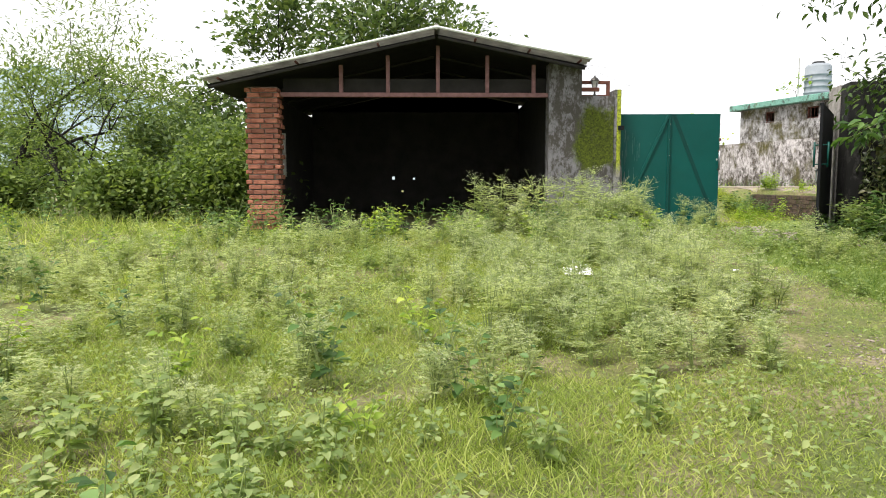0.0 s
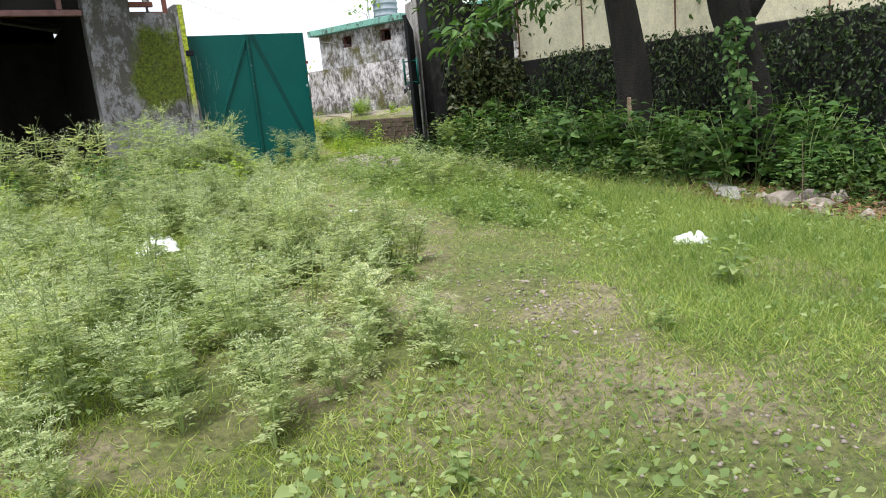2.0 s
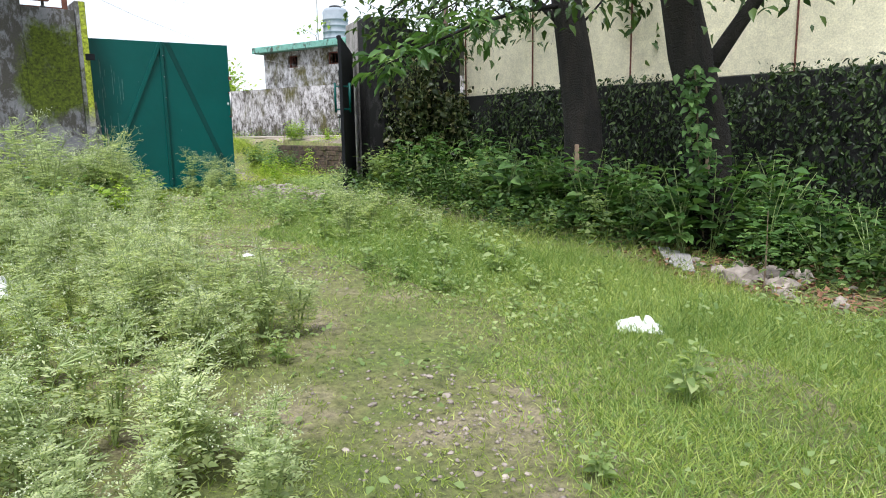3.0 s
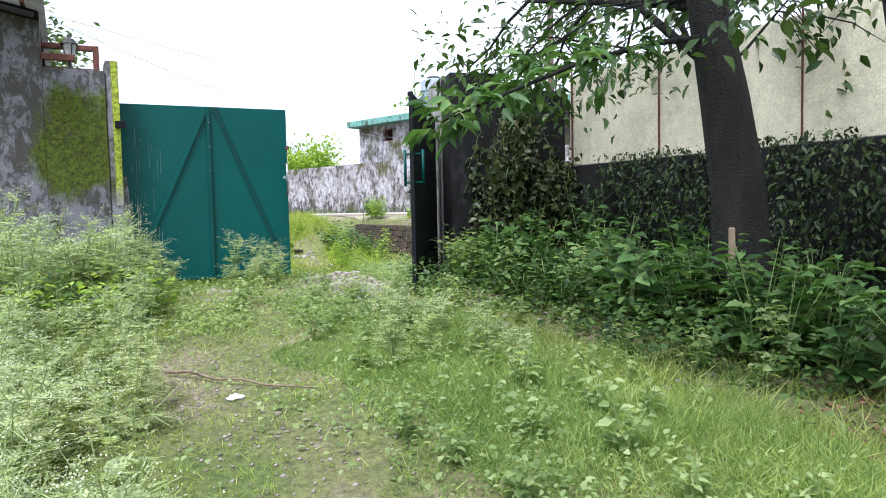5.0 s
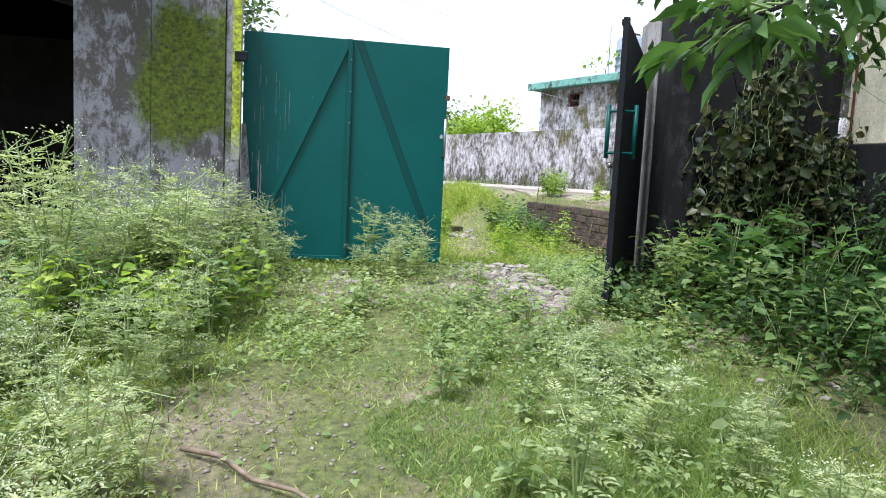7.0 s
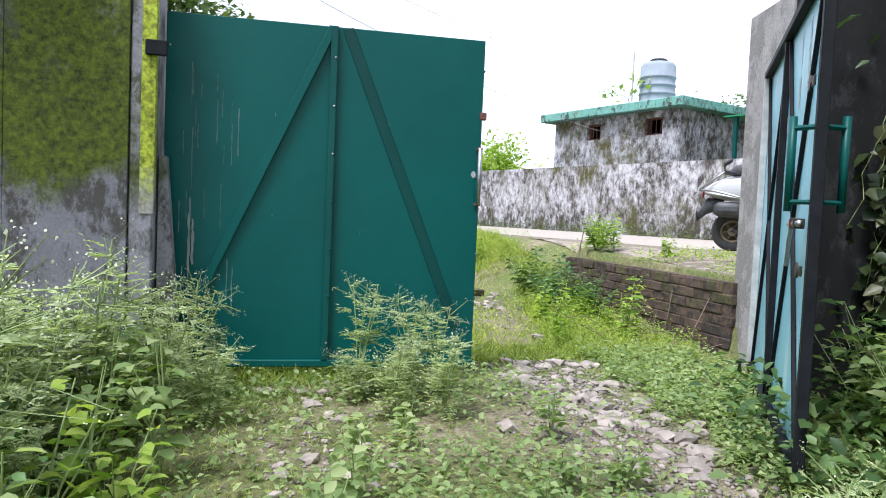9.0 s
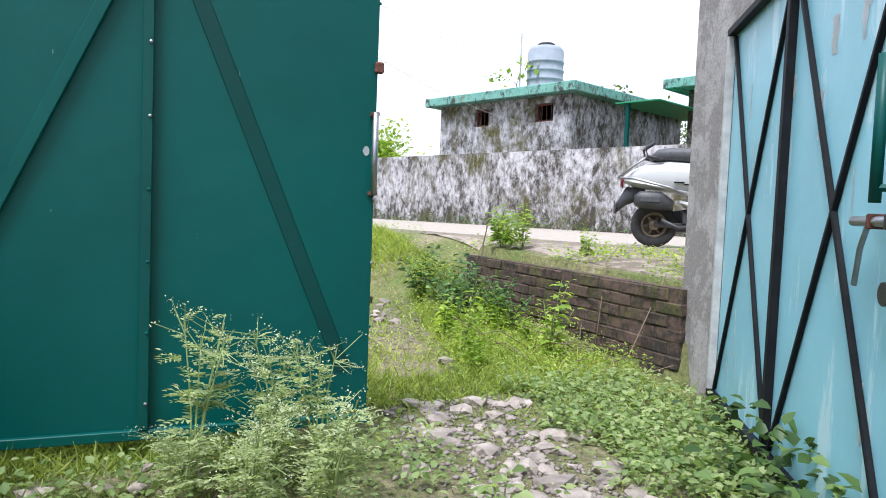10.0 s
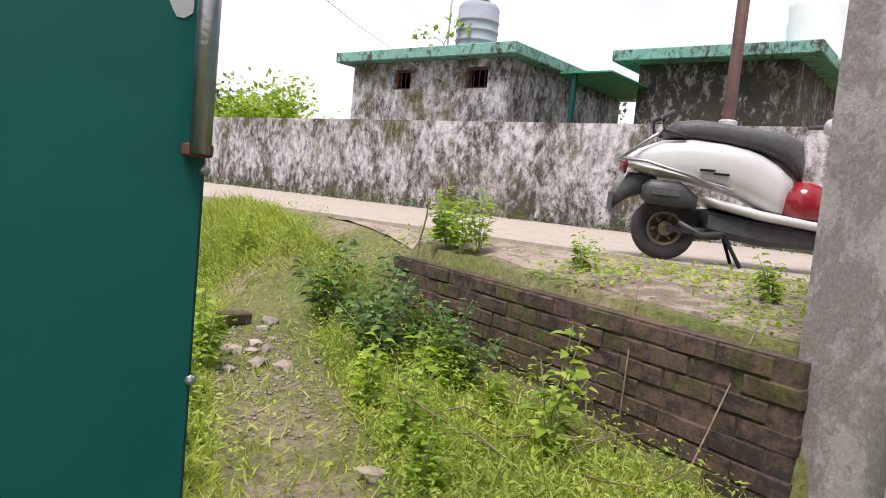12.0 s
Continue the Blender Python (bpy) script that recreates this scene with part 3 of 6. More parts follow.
# ---- gate leaves ----
def angle(a, b, w, d, y):
    """A flat bar between two points of the leaf (x, z), w wide, d proud of face y."""
    bm_ = bmesh.new()
    a, b = Vector((a[0], 0, a[1])), Vector((b[0], 0, b[1]))
    ln = (b - a).length
    box(bm_, (0, min(y, y + d), -w / 2), (ln, max(y, y + d), w / 2), None, 0.003)
    ang = math.atan2(b.z - a.z, b.x - a.x)
    bmesh.ops.transform(bm_, matrix=Matrix.Translation(a) @ Matrix.Rotation(-ang, 4, "Y"), verts=bm_.verts)
    return bm_


GL = (3.745, 13.39)
GR = (5.655, 13.268)
gw = math.hypot(GR[0] - GL[0], GR[1] - GL[1])
leaf = thing("gate_leaf", "closed green painted sheet-steel gate leaf", "gate", (GL[0], GL[1], 0.515), math.degrees(math.atan2(GR[1] - GL[1], GR[0] - GL[0])), "gate leaves")
gh = 2.085
part("sheet", boxed((0.005, 0.0, 0.005), (gw - 0.005, 0.004, gh - 0.005)), M["greenpaint"], leaf, "glossy dark green steel sheet with scuffs")
for nm, a, b, w, d, y in (("top_rail", (0, gh - 0.02), (gw, gh - 0.02), 0.04, 0.045, 0.006), ("bottom_rail", (0, 0.02), (gw, 0.02), 0.04, -0.03, -0.001),
                          ("side_rail", (0.02, 0.042), (0.02, gh - 0.042), 0.04, 0.045, 0.006), ("side_rail", (gw - 0.02, 0.042), (gw - 0.02, gh - 0.042), 0.04, 0.045, 0.006)):
    part(nm, angle(a, b, w, d, y), M["barpaint"] if nm != "bottom_rail" else M["greenpaint"], leaf)
mid = gw * 0.505
part("middle_bar", angle((mid, 0.042), (mid, gh - 0.004), 0.042, -0.035, -0.001), M["barpaint"], leaf, "dark green upright bar")
part("brace", angle((0.18, 0.34), (mid - 0.01, gh - 0.01), 0.05, -0.03, -0.001), M["greenpaint"], leaf, "green diagonal bar")
part("brace", angle((mid + 0.08, gh - 0.01), (gw - 0.12, 0.25), 0.068, -0.0025, -0.001), M["strippaint"], leaf, "flat dark diagonal strip")
hd = part("handle", tubed([(gw - 0.02, -0.06, 1.04), (gw - 0.02, -0.06, 1.40)], 0.014, 10), M["steel"], leaf, "worn steel pull bar", True)
for z in (1.045, 1.395):
    part("bracket", boxed((gw - 0.034, -0.066, z - 0.009), (gw - 0.004, -0.002, z + 0.009), 0.003), M["rust"], hd, "rusty bracket")
part("lug", boxed((gw - 0.02, -0.03, 1.58), (gw + 0.02, -0.002, 1.63), 0.006), M["rust"], leaf)
stick = bmesh.new()
ring = [stick.verts.new((gw - 0.044 + 0.015 * math.cos(a * 0.628) * (1 + 0.15 * math.sin(3 * a)), -0.0015, 1.235 + 0.022 * math.sin(a * 0.628))) for a in range(10)]
stick.faces.new(ring)
bmesh.ops.solidify(stick, geom=stick.faces[:], thickness=0.001)
part("sticker", stick, M["plastic"], leaf, "torn white sticker")
rv = random.Random(5)
for x in (0.012, mid, gw - 0.012):
    for k in range(7):
        z = 0.15 + k * 0.29
        part("weld", lathe([(0.001, 0), (0.008, 0.002), (0.006, 0.006), (0.001, 0.008)], 8, pose(x + 0.01, -0.037 if x == mid else -0.001, z, 90)), M["steel"] if rv.random() < 0.5 else M["greenpaint"], leaf)

def scars(n, x0, x1, z0, z1, y, seed, parent, mat, w=0.02, h=0.22):
    """Ragged vertical flakes where the paint has gone."""
    r_ = random.Random(seed)
    for _ in range(n):
        cx, cz, ww, hh = r_.uniform(x0, x1), r_.uniform(z0, z1), w * r_.uniform(0.3, 1), h * r_.uniform(0.25, 1)
        bm_ = bmesh.new()
        left = [(cx - ww * r_.uniform(0.2, 1), cz - hh / 2 + hh * k / 7) for k in range(8)]
        right = [(cx + ww * r_.uniform(0.2, 1), cz - hh / 2 + hh * k / 7) for k in range(8)]
        a = [bm_.verts.new((q[0], y, q[1])) for q in left]
        b = [bm_.verts.new((q[0], y, q[1])) for q in right]
        for k in range(7):
            bm_.faces.new((a[k], b[k], b[k + 1], a[k + 1]))
        bmesh.ops.solidify(bm_, geom=bm_.faces[:], thickness=0.0008)
        part("paint_scar", bm_, mat, parent, "bare patch of lost paint")


scars(26, 0.04, 0.42, 0.35, 1.85, -0.0016, 4, leaf, M["scuff"], 0.006, 0.30)
scars(5, 0.06, 0.2, 0.3, 0.9, -0.0016, 6, leaf, M["greyrail"], 0.012, 0.4)
scars(8, 0.6, gw - 0.1, 0.2, 1.9, -0.0016, 9, leaf, M["scuff"], 0.004, 0.03)

HX, HY, FXx, FYy = 7.765, 13.21, 6.50, 11.37
rw = math.hypot(FXx - HX, FYy - HY)
rleaf = thing("gate_leaf", "open gate leaf, pale blue inside, black frame", "gate", (FXx, FYy, 0.485), math.degrees(math.atan2(HY - FYy, HX - FXx)), "gate leaves")
rh = 2.10
part("sheet", boxed((0.005, -0.004, 0.005), (rw - 0.005, 0.0, rh - 0.005)), M["black"], rleaf, "black painted outer sheet")
part("sheet", boxed((0.04, 0.0005, 0.03), (rw - 0.03, 0.003, rh - 0.03)), M["bluepaint"], rleaf, "pale blue painted inner sheet, scratched")
for nm, a, b, w, d, y in (("side_rail", (0.0, 0), (0.0, rh), 0.05, 0.045, -0.016), ("top_rail", (0.04, rh - 0.02), (rw, rh - 0.02), 0.04, 0.045, 0.004), ("bottom_rail", (0.04, 0.02), (rw, 0.02), 0.04, 0.045, 0.004), ("side_rail", (rw - 0.015, 0.042), (rw - 0.015, rh - 0.042), 0.03, 0.045, 0.004)):
    part(nm, angle(a, b, w, d, y), M["black"] if a[0] < 0.02 else M["greyrail"] if nm == "side_rail" else M["black"], rleaf)
rm_ = rw * 0.525
part("middle_bar", angle((rm_, 0.042), (rm_, rh - 0.042), 0.042, 0.035, 0.004), M["black"], rleaf)
for a, b in (((0.06, 0.05), (rm_ - 0.03, rh - 0.05)), ((0.10, rh - 0.05), (rm_ - 0.04, 0.05)), ((rm_ + 0.03, 0.05), (rw - 0.05, rh - 0.05)), ((rm_ + 0.04, rh - 0.05), (rw - 0.05, 0.05))):
    part("brace", angle(a, b, 0.019, 0.02, 0.004), M["black"], rleaf, "dark round-edged diagonal bar")
for side, yy in ((1, 0.10), (-1, -0.10)):
    hnd = part("handle", tubed([(0.09, yy, 1.08), (0.09, yy, 1.48)], 0.017, 8), M["barpaint"], rleaf, "green pull handle", True)
    for z in (1.12, 1.43):
        part("arm", tubed([(0.09, yy, z), (0.03, side * 0.02, z)], 0.012, 6), M["barpaint"], hnd)
bolt = part("bolt", tubed([(0.02, 0.06, 1.03), (0.32, 0.06, 1.03)], 0.015, 8), M["steel"], rleaf, "sliding steel bolt", True)
part("staple", boxed((0.06, 0.034, 1.008), (0.08, 0.08, 1.052), 0.004), M["lampmetal"], bolt)
part("staple", boxed((0.17, 0.034, 1.008), (0.19, 0.08, 1.052), 0.004), M["rust"], bolt)
part("bolt_tongue", tubed([(0.2, 0.065, 1.03), (0.235, 0.07, 0.95), (0.26, 0.07, 0.84)], 0.009, 6), M["steel"], bolt, "hanging bolt tongue")
for z, xx in ((0.83, 0.02), (1.62, 0.0)):
    part("lug", lathe([(0.034, 0), (0.034, 0.008), (0.012, 0.009)], 12, pose(xx + 0.10, 0.05, z, 90)), M["lampmetal"], rleaf, "dark lock lug")
    part("lug_arm", boxed((xx + 0.02, 0.035, z - 0.022), (xx + 0.09, 0.045, z + 0.022), 0.003), M["lampmetal"], rleaf)

scars(9, 0.3, rw - 0.2, 1.3, 1.95, 0.0045, 14, rleaf, M["plastic"], 0.04, 0.3)
scars(12, 0.2, rw - 0.2, 0.2, 1.6, 0.0045, 15, rleaf, M["whitetank"], 0.012, 0.25)

# ---- right gate pier and the old wall with climbers ----
pier = thing("wall_pier", "gate pier, grey cement towards the gate, black damp behind", "pier", (7.63, 12.60, 0), -15, "", "structure")
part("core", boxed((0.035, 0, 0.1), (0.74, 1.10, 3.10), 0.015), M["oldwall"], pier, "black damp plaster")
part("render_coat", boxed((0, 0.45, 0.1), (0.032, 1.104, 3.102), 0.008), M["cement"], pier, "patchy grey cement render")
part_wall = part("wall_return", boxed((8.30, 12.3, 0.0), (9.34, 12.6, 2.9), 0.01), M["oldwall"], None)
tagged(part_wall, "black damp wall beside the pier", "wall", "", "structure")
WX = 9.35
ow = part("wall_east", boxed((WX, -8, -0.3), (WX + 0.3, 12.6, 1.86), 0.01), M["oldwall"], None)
tagged(ow, "damp dark retaining wall under climbers", "wall", "", "structure")
cw = part("wall_cream", boxed((WX + 0.06, -8, 1.862), (WX + 0.24, 12.29, 3.10), 0.01), M["cream"], None)
tagged(cw, "cream washed boundary wall on the old wall", "wall", "", "structure")
for k, y in enumerate((12.2, 10.6, 8.78, 6.62, 4.6)):
    st = part("steel_rod", tubed([(WX + 0.03, y, 1.862), (WX + 0.03, y, 3.2)], 0.012, 6), M["rust"], None)
    tagged(st, "thin dark rod standing against the cream wall", "rod", "rods on the wall")

# ---- brick retaining wall by the lane ----
rwall = thing("wall_retaining", "low mossy brick retaining wall", "wall", (0, 0, 0), 0, "", "structure")
part("core", boxed((7.857, 13.6, 0.3), (8.09, 16.55, 1.055)), M["mossbrick"], rwall)

# ---- water tank on the house ----
hx, hy = lane_xy(20.6, 18.68)
tank = thing("water_tank", "grey ribbed plastic water tank on the roof", "tank", (hx, hy, 4.142))
prof = [(0.40, 0), (0.42, 0.03)]
for k in range(5):
    z = 0.06 + k * 0.20
    prof += [(0.42, z), (0.44, z + 0.02), (0.44, z + 0.045), (0.42, z + 0.065)]
prof += [(0.42, 1.16), (0.36, 1.25), (0.20, 1.29)]
part("body", lathe(prof, 28), M["tank"], tank, "", True)
part("lid", lathe([(0.2, 1.291), (0.21, 1.33), (0.16, 1.36)], 20), M["darkplastic"], tank, "black lid")
pipe = part("roof_pipe", tubed([(hx - 0.62, hy + 0.1, 4.14), (hx - 0.62, hy + 0.1, 5.65)], 0.02, 8), M["greyrail"], None)
tagged(pipe, "thin grey pipe standing on the roof", "pipe")

hx2, hy2 = lane_xy(22.0, 12.6)
tank2 = thing("water_tank", "white ribbed plastic water tank on the dark house", "tank", (hx2, hy2, 4.2))
part("body", lathe([(0.5, 0), (0.52, 0.1), (0.5, 0.2), (0.52, 0.35), (0.5, 0.5), (0.52, 0.65), (0.5, 0.8), (0.52, 0.95), (0.5, 1.1), (0.25, 1.2)], 24), M["whitetank"], tank2, "", True)

aw = thing("awning", "green shade-net awning between the houses", "awning", (*lane_xy(19.4, 16.4), 3.4), LANE)
part("cover", boxed((0.45, 0, 0.30), (1.40, 2.6, 0.33), 0.004), M["shade"], aw)
part("post", boxed((0.66, 0.05, -2.2), (0.73, 0.12, 0.298)), M["barpaint"], aw)

px, py = lane_xy(18.55, 12.85)
pole = thing("utility_pole", "rusty steel utility pole beside the wall", "pole", (px, py, 1.2))
part("shaft", tubed([(0, 0, 0), (0, 0, 1.62), (0.02, 0, 7.0)], [0.085, 0.08, 0.07], 12), M["polerust"], pole, "", True)
part("collar", lathe([(0.10, 1.50), (0.12, 1.53), (0.12, 1.62), (0.10, 1.64)], 14), M["greyrail"], pole, "white cement collar")

# cables
for (a, b, sag) in (((3.1, 13.3, 3.5), (30, 46, 11.5), 1.4), ((3.1, 13.3, 3.45), (30, 40, 11.5), 3.2), ((px, py, 7.5), (-2, 46, 8.5), 1.2)):
    pts = [Vector(a).lerp(Vector(b), k / 16) - Vector((0, 0, sag * 4 * (k / 16) * (1 - k / 16))) for k in range(17)]
    c_ = part("cable", tubed(pts, 0.003, 5), M["wire"], None)
    tagged(c_, "thin overhead cable sagging across the sky", "cable", "overhead cables")

# ---- scooter ----
def wheel(parent, x, r=0.21, w=0.09):
    wh = part("wheel", lathe([(0.05, -0.05), (0.055, -0.06), (0.055, 0.06), (0.05, 0.05)], 16, pose(x, 0, r, 90)), M["darkplastic"], parent)
    tp = [(r - 0.092, -w * 0.36), (r - 0.05, -w * 0.5), (r - 0.018, -w * 0.48), (r, -w * 0.28), (r, w * 0.28), (r - 0.018, w * 0.48), (r - 0.05, w * 0.5), (r - 0.092, w * 0.36)]
    bm_ = bmesh.new()
    seg = 36
    rings = [[bm_.verts.new((x + q * math.cos(2 * math.pi * j / seg), z, r + q * math.sin(2 * math.pi * j / seg))) for j in range(seg)] for q, z in tp]
    for a, b in zip(rings, rings[1:] + rings[:1]):
        for j in range(seg):
            bm_.faces.new((a[j], a[(j + 1) % seg], b[(j + 1) % seg], b[j]))
    part("tyre", bm_, M["tyre"], wh, "worn black tyre", True)
    part("rim", lathe([(0.092, -0.022), (0.10, -0.036), (0.115, -0.038), (0.122, -0.03), (0.122, 0.03), (0.115, 0.038), (0.1, 0.036), (0.092, 0.022), (0.09, 0.0)], 28, pose(x, 0, r, 90)), M["brass"], wh, "dusty pressed-steel rim", True)
    for k in range(6):
        a = k * math.pi / 3
        part("spoke", tubed([(x + 0.04 * math.cos(a), -0.01, r + 0.04 * math.sin(a)), (x + 0.097 * math.cos(a + 0.12), -0.01, r + 0.097 * math.sin(a + 0.12))], [0.016, 0.011], 6), M["brass"], wh)
    part("hub_nut", lathe([(0.05, 0), (0.05, 0.02), (0.02, 0.035)], 14, pose(x, -0.04, r, 90)), M["brass"], wh)
    return wh


def build_scooter(at, turn):
    sc = thing("scooter", "silver step-through scooter with grey seat on the lane", "scooter", at, turn)
    wheel(sc, 0)
    wheel(sc, 1.24)
    # tail body, swelling over the engine and running down to the floor
    part("tail_body", loft([(-0.30, 0.035, 0.61, 0.66), (-0.22, 0.10, 0.565, 0.72), (-0.08, 0.15, 0.53, 0.785), (0.10, 0.18, 0.515, 0.81), (0.30, 0.19, 0.49, 0.80), (0.46, 0.185, 0.45, 0.775), (0.55, 0.165, 0.41, 0.75), (0.66, 0.13, 0.37, 0.70), (0.76, 0.11, 0.36, 0.62)], 22, 3.0), M["silver"], sc, "dull silver side panels", True)
    part("tail_trim", loft([(-0.29, 0.12, 0.595, 0.625), (-0.1, 0.172, 0.565, 0.60), (0.12, 0.198, 0.53, 0.56), (0.36, 0.204, 0.49, 0.51)], 12), M["silver"], sc, "", True)
    for k in range(2):
        part("vent", boxed((0.14 + k * 0.09, -0.21, 0.60 - k * 0.018), (0.23 + k * 0.09, -0.18, 0.612 - k * 0.018)), M["black"], sc)
    part("seat", loft([(-0.06, 0.08, 0.80, 0.86), (0.0, 0.125, 0.80, 0.915), (0.12, 0.145, 0.80, 0.935), (0.32, 0.15, 0.785, 0.925), (0.55, 0.148, 0.755, 0.905), (0.70, 0.14, 0.70, 0.895), (0.79, 0.12, 0.62, 0.86), (0.83, 0.07, 0.58, 0.78)], 20, 3.2), M["seat"], sc, "long grey vinyl seat", True)
    rail = [(0.04, -0.14, 0.81), (-0.10, -0.14, 0.84), (-0.12, -0.13, 0.92), (-0.05, -0.11, 0.965), (-0.05, 0.11, 0.965), (-0.12, 0.13, 0.92), (-0.10, 0.14, 0.84), (0.04, 0.14, 0.81)]
    part("grab_rail", tubed(rail, 0.016, 8), M["darkplastic"], sc, "dark grab rail", True)
    guard = [(0.34, -0.21, 0.47), (0.08, -0.225, 0.56), (-0.2, -0.18, 0.63), (-0.35, -0.10, 0.64), (-0.35, 0.10, 0.64), (-0.2, 0.18, 0.63)]
    part("crash_guard", tubed(guard, 0.011, 8), M["steel"], sc, "bent chrome guard tube", True)
    part("crash_guard", tubed([(-0.35, -0.10, 0.64), (-0.18, -0.12, 0.78), (-0.10, -0.13, 0.84)], 0.011, 8), M["steel"], sc, "", True)
    part("rear_mudguard", loft([(-0.36, 0.05, 0.30, 0.40), (-0.27, 0.075, 0.38, 0.56), (-0.1, 0.085, 0.45, 0.56)], 12), M["darkplastic"], sc, "", True)
    part("number_plate", boxed((-0.375, -0.09, 0.30), (-0.367, 0.09, 0.42), 0.003), M["darkplastic"], sc)
    part("tail_lamp", loft([(-0.325, 0.06, 0.56, 0.62), (-0.30, 0.10, 0.54, 0.66)], 12), M["helmet"], sc, "red tail lamp", True)
    part("muffler", loft([(-0.20, 0.04, 0.37, 0.46), (-0.15, 0.055, 0.34, 0.50), (0.04, 0.055, 0.33, 0.50), (0.15, 0.03, 0.33, 0.42)], 14, 2.6), M["darkplastic"], sc, "grey muffler with heat shield", True).location = (0.0, -0.15, 0.02)
    part("muffler_shield", boxed((-0.15, -0.212, 0.42), (0.03, -0.204, 0.47), 0.003), M["seat"], sc)
    part("engine", loft([(-0.10, 0.04, 0.15, 0.28), (0.1, 0.05, 0.14, 0.34), (0.4, 0.06, 0.16, 0.38), (0.5, 0.05, 0.2, 0.34)], 14, 3), M["darkplastic"], sc, "oily engine casing", True).location = (0, 0.11, 0)
    part("swing_arm", boxed((0.0, -0.09, 0.19), (0.42, -0.065, 0.235), 0.008), M["darkplastic"], sc)
    part("exhaust_pipe", tubed([(0.38, -0.12, 0.22), (0.2, -0.165, 0.19), (0.05, -0.17, 0.26)], 0.018, 8), M["darkplastic"], sc, "", True)
    part("floorboard", loft([(0.20, 0.19, 0.41, 0.45), (0.30, 0.20, 0.37, 0.43), (0.56, 0.205, 0.32, 0.385), (0.98, 0.20, 0.28, 0.34), (1.02, 0.17, 0.28, 0.34)], 16, 4), M["silver"], sc, "pale floorboard edge", True)
    part("underside", loft([(0.24, 0.15, 0.20, 0.36), (0.60, 0.15, 0.15, 0.32), (0.98, 0.13, 0.16, 0.28)], 12, 4), M["darkplastic"], sc)
    shield = loft([(0.0, 0.03, -0.20, 0.20), (0.05, 0.035, -0.21, 0.21), (0.42, 0.035, -0.19, 0.19), (0.66, 0.03, -0.12, 0.12)], 14, 3)
    bmesh.ops.transform(shield, matrix=pose(1.02, 0, 0.32, 0, -72, 0) @ pose(0, 0, 0, 90, 0, 0), verts=shield.verts)
    part("leg_shield", shield, M["silver"], sc, "", True)
    part("steering_column", tubed([(1.24, 0, 0.30), (1.06, 0, 0.98)], 0.03, 10), M["darkplastic"], sc, "", True)
    part("fork", tubed([(1.24, -0.07, 0.21), (1.18, -0.07, 0.52)], 0.018, 8), M["steel"], sc, "", True)
    part("front_mudguard", loft([(1.06, 0.07, 0.34, 0.44), (1.2, 0.08, 0.40, 0.50), (1.38, 0.07, 0.36, 0.46), (1.46, 0.04, 0.26, 0.36)], 14), M["silver"], sc, "", True)
    part("headlamp_cowl", loft([(0.98, 0.08, 0.92, 1.02), (1.06, 0.13, 0.90, 1.06), (1.18, 0.11, 0.88, 1.04), (1.23, 0.06, 0.92, 1.0)], 16), M["silver"], sc, "", True)
    part("handlebar", tubed([(1.0, -0.34, 1.0), (1.05, -0.18, 0.99), (1.06, 0.18, 0.99), (1.0, 0.34, 1.0)], 0.016, 8), M["darkplastic"], sc, "", True)
    part("side_stand", tubed([(0.42, 0.12, 0.22), (0.54, 0.22, 0.005)], 0.012, 8), M["black"], sc)
    part("main_stand", tubed([(0.36, -0.13, 0.20), (0.46, -0.20, 0.005)], 0.013, 8), M["black"], sc)
    return sc


scooter = build_scooter((9.18, 15.37, ROAD_Z), -37)
hm = scooter.matrix_basis @ Vector((0.86, -0.06, 0.345))
helmet = thing("helmet", "glossy red crash helmet on the scooter floorboard", "helmet", hm, -37)
shell = bmesh.new()
bmesh.ops.create_uvsphere(shell, u_segments=24, v_segments=14, radius=0.15, matrix=Matrix.Translation((0, 0, 0.11)) @ Matrix.Diagonal((1.05, 0.92, 1.0, 1)))
bmesh.ops.bisect_plane(shell, geom=shell.verts[:] + shell.edges[:] + shell.faces[:], plane_co=(0, 0, 0.002), plane_no=(0, 0, -1), clear_outer=True)
part("shell", shell, M["helmet"], helmet, "", True)
part("rim", lathe([(0.098, 0.0), (0.104, 0.004), (0.104, 0.02), (0.098, 0.022)], 24), M["black"], helmet)

# ---- plants ----
rng = np.random.default_rng(7)
# plan of the trodden line, for keeping plants off it
TROD = [(0.2, -1.0), (0.2, 0.3), (0.57, 1.7), (1.3, 2.5), (2.65, 3.9), (3.4, 5.2), (3.9, 6.3), (4.15, 8.2), (4.4, 9.66), (4.75, 10.86), (5.46, 12.35), (6.2, 13.6), (6.5, 15.0), (6.75, 16.0), (7.15, 17.2)]


def off_track(x, y):
    """Distance from the trodden line, and the side (positive: east of it)."""
    best, side = 99.0, 1.0
    for (ax, ay), (bx, by) in zip(TROD, TROD[1:]):
        dx, dy = bx - ax, by - ay
        t = max(0, min(1, ((x - ax) * dx + (y - ay) * dy) / (dx * dx + dy * dy)))
        d = math.hypot(x - ax - t * dx, y - ay - t * dy)
        if d < best:
            best, side = d, 1.0 if (x - ax) * dy - (y - ay) * dx > 0 else -1.0
    return best, side


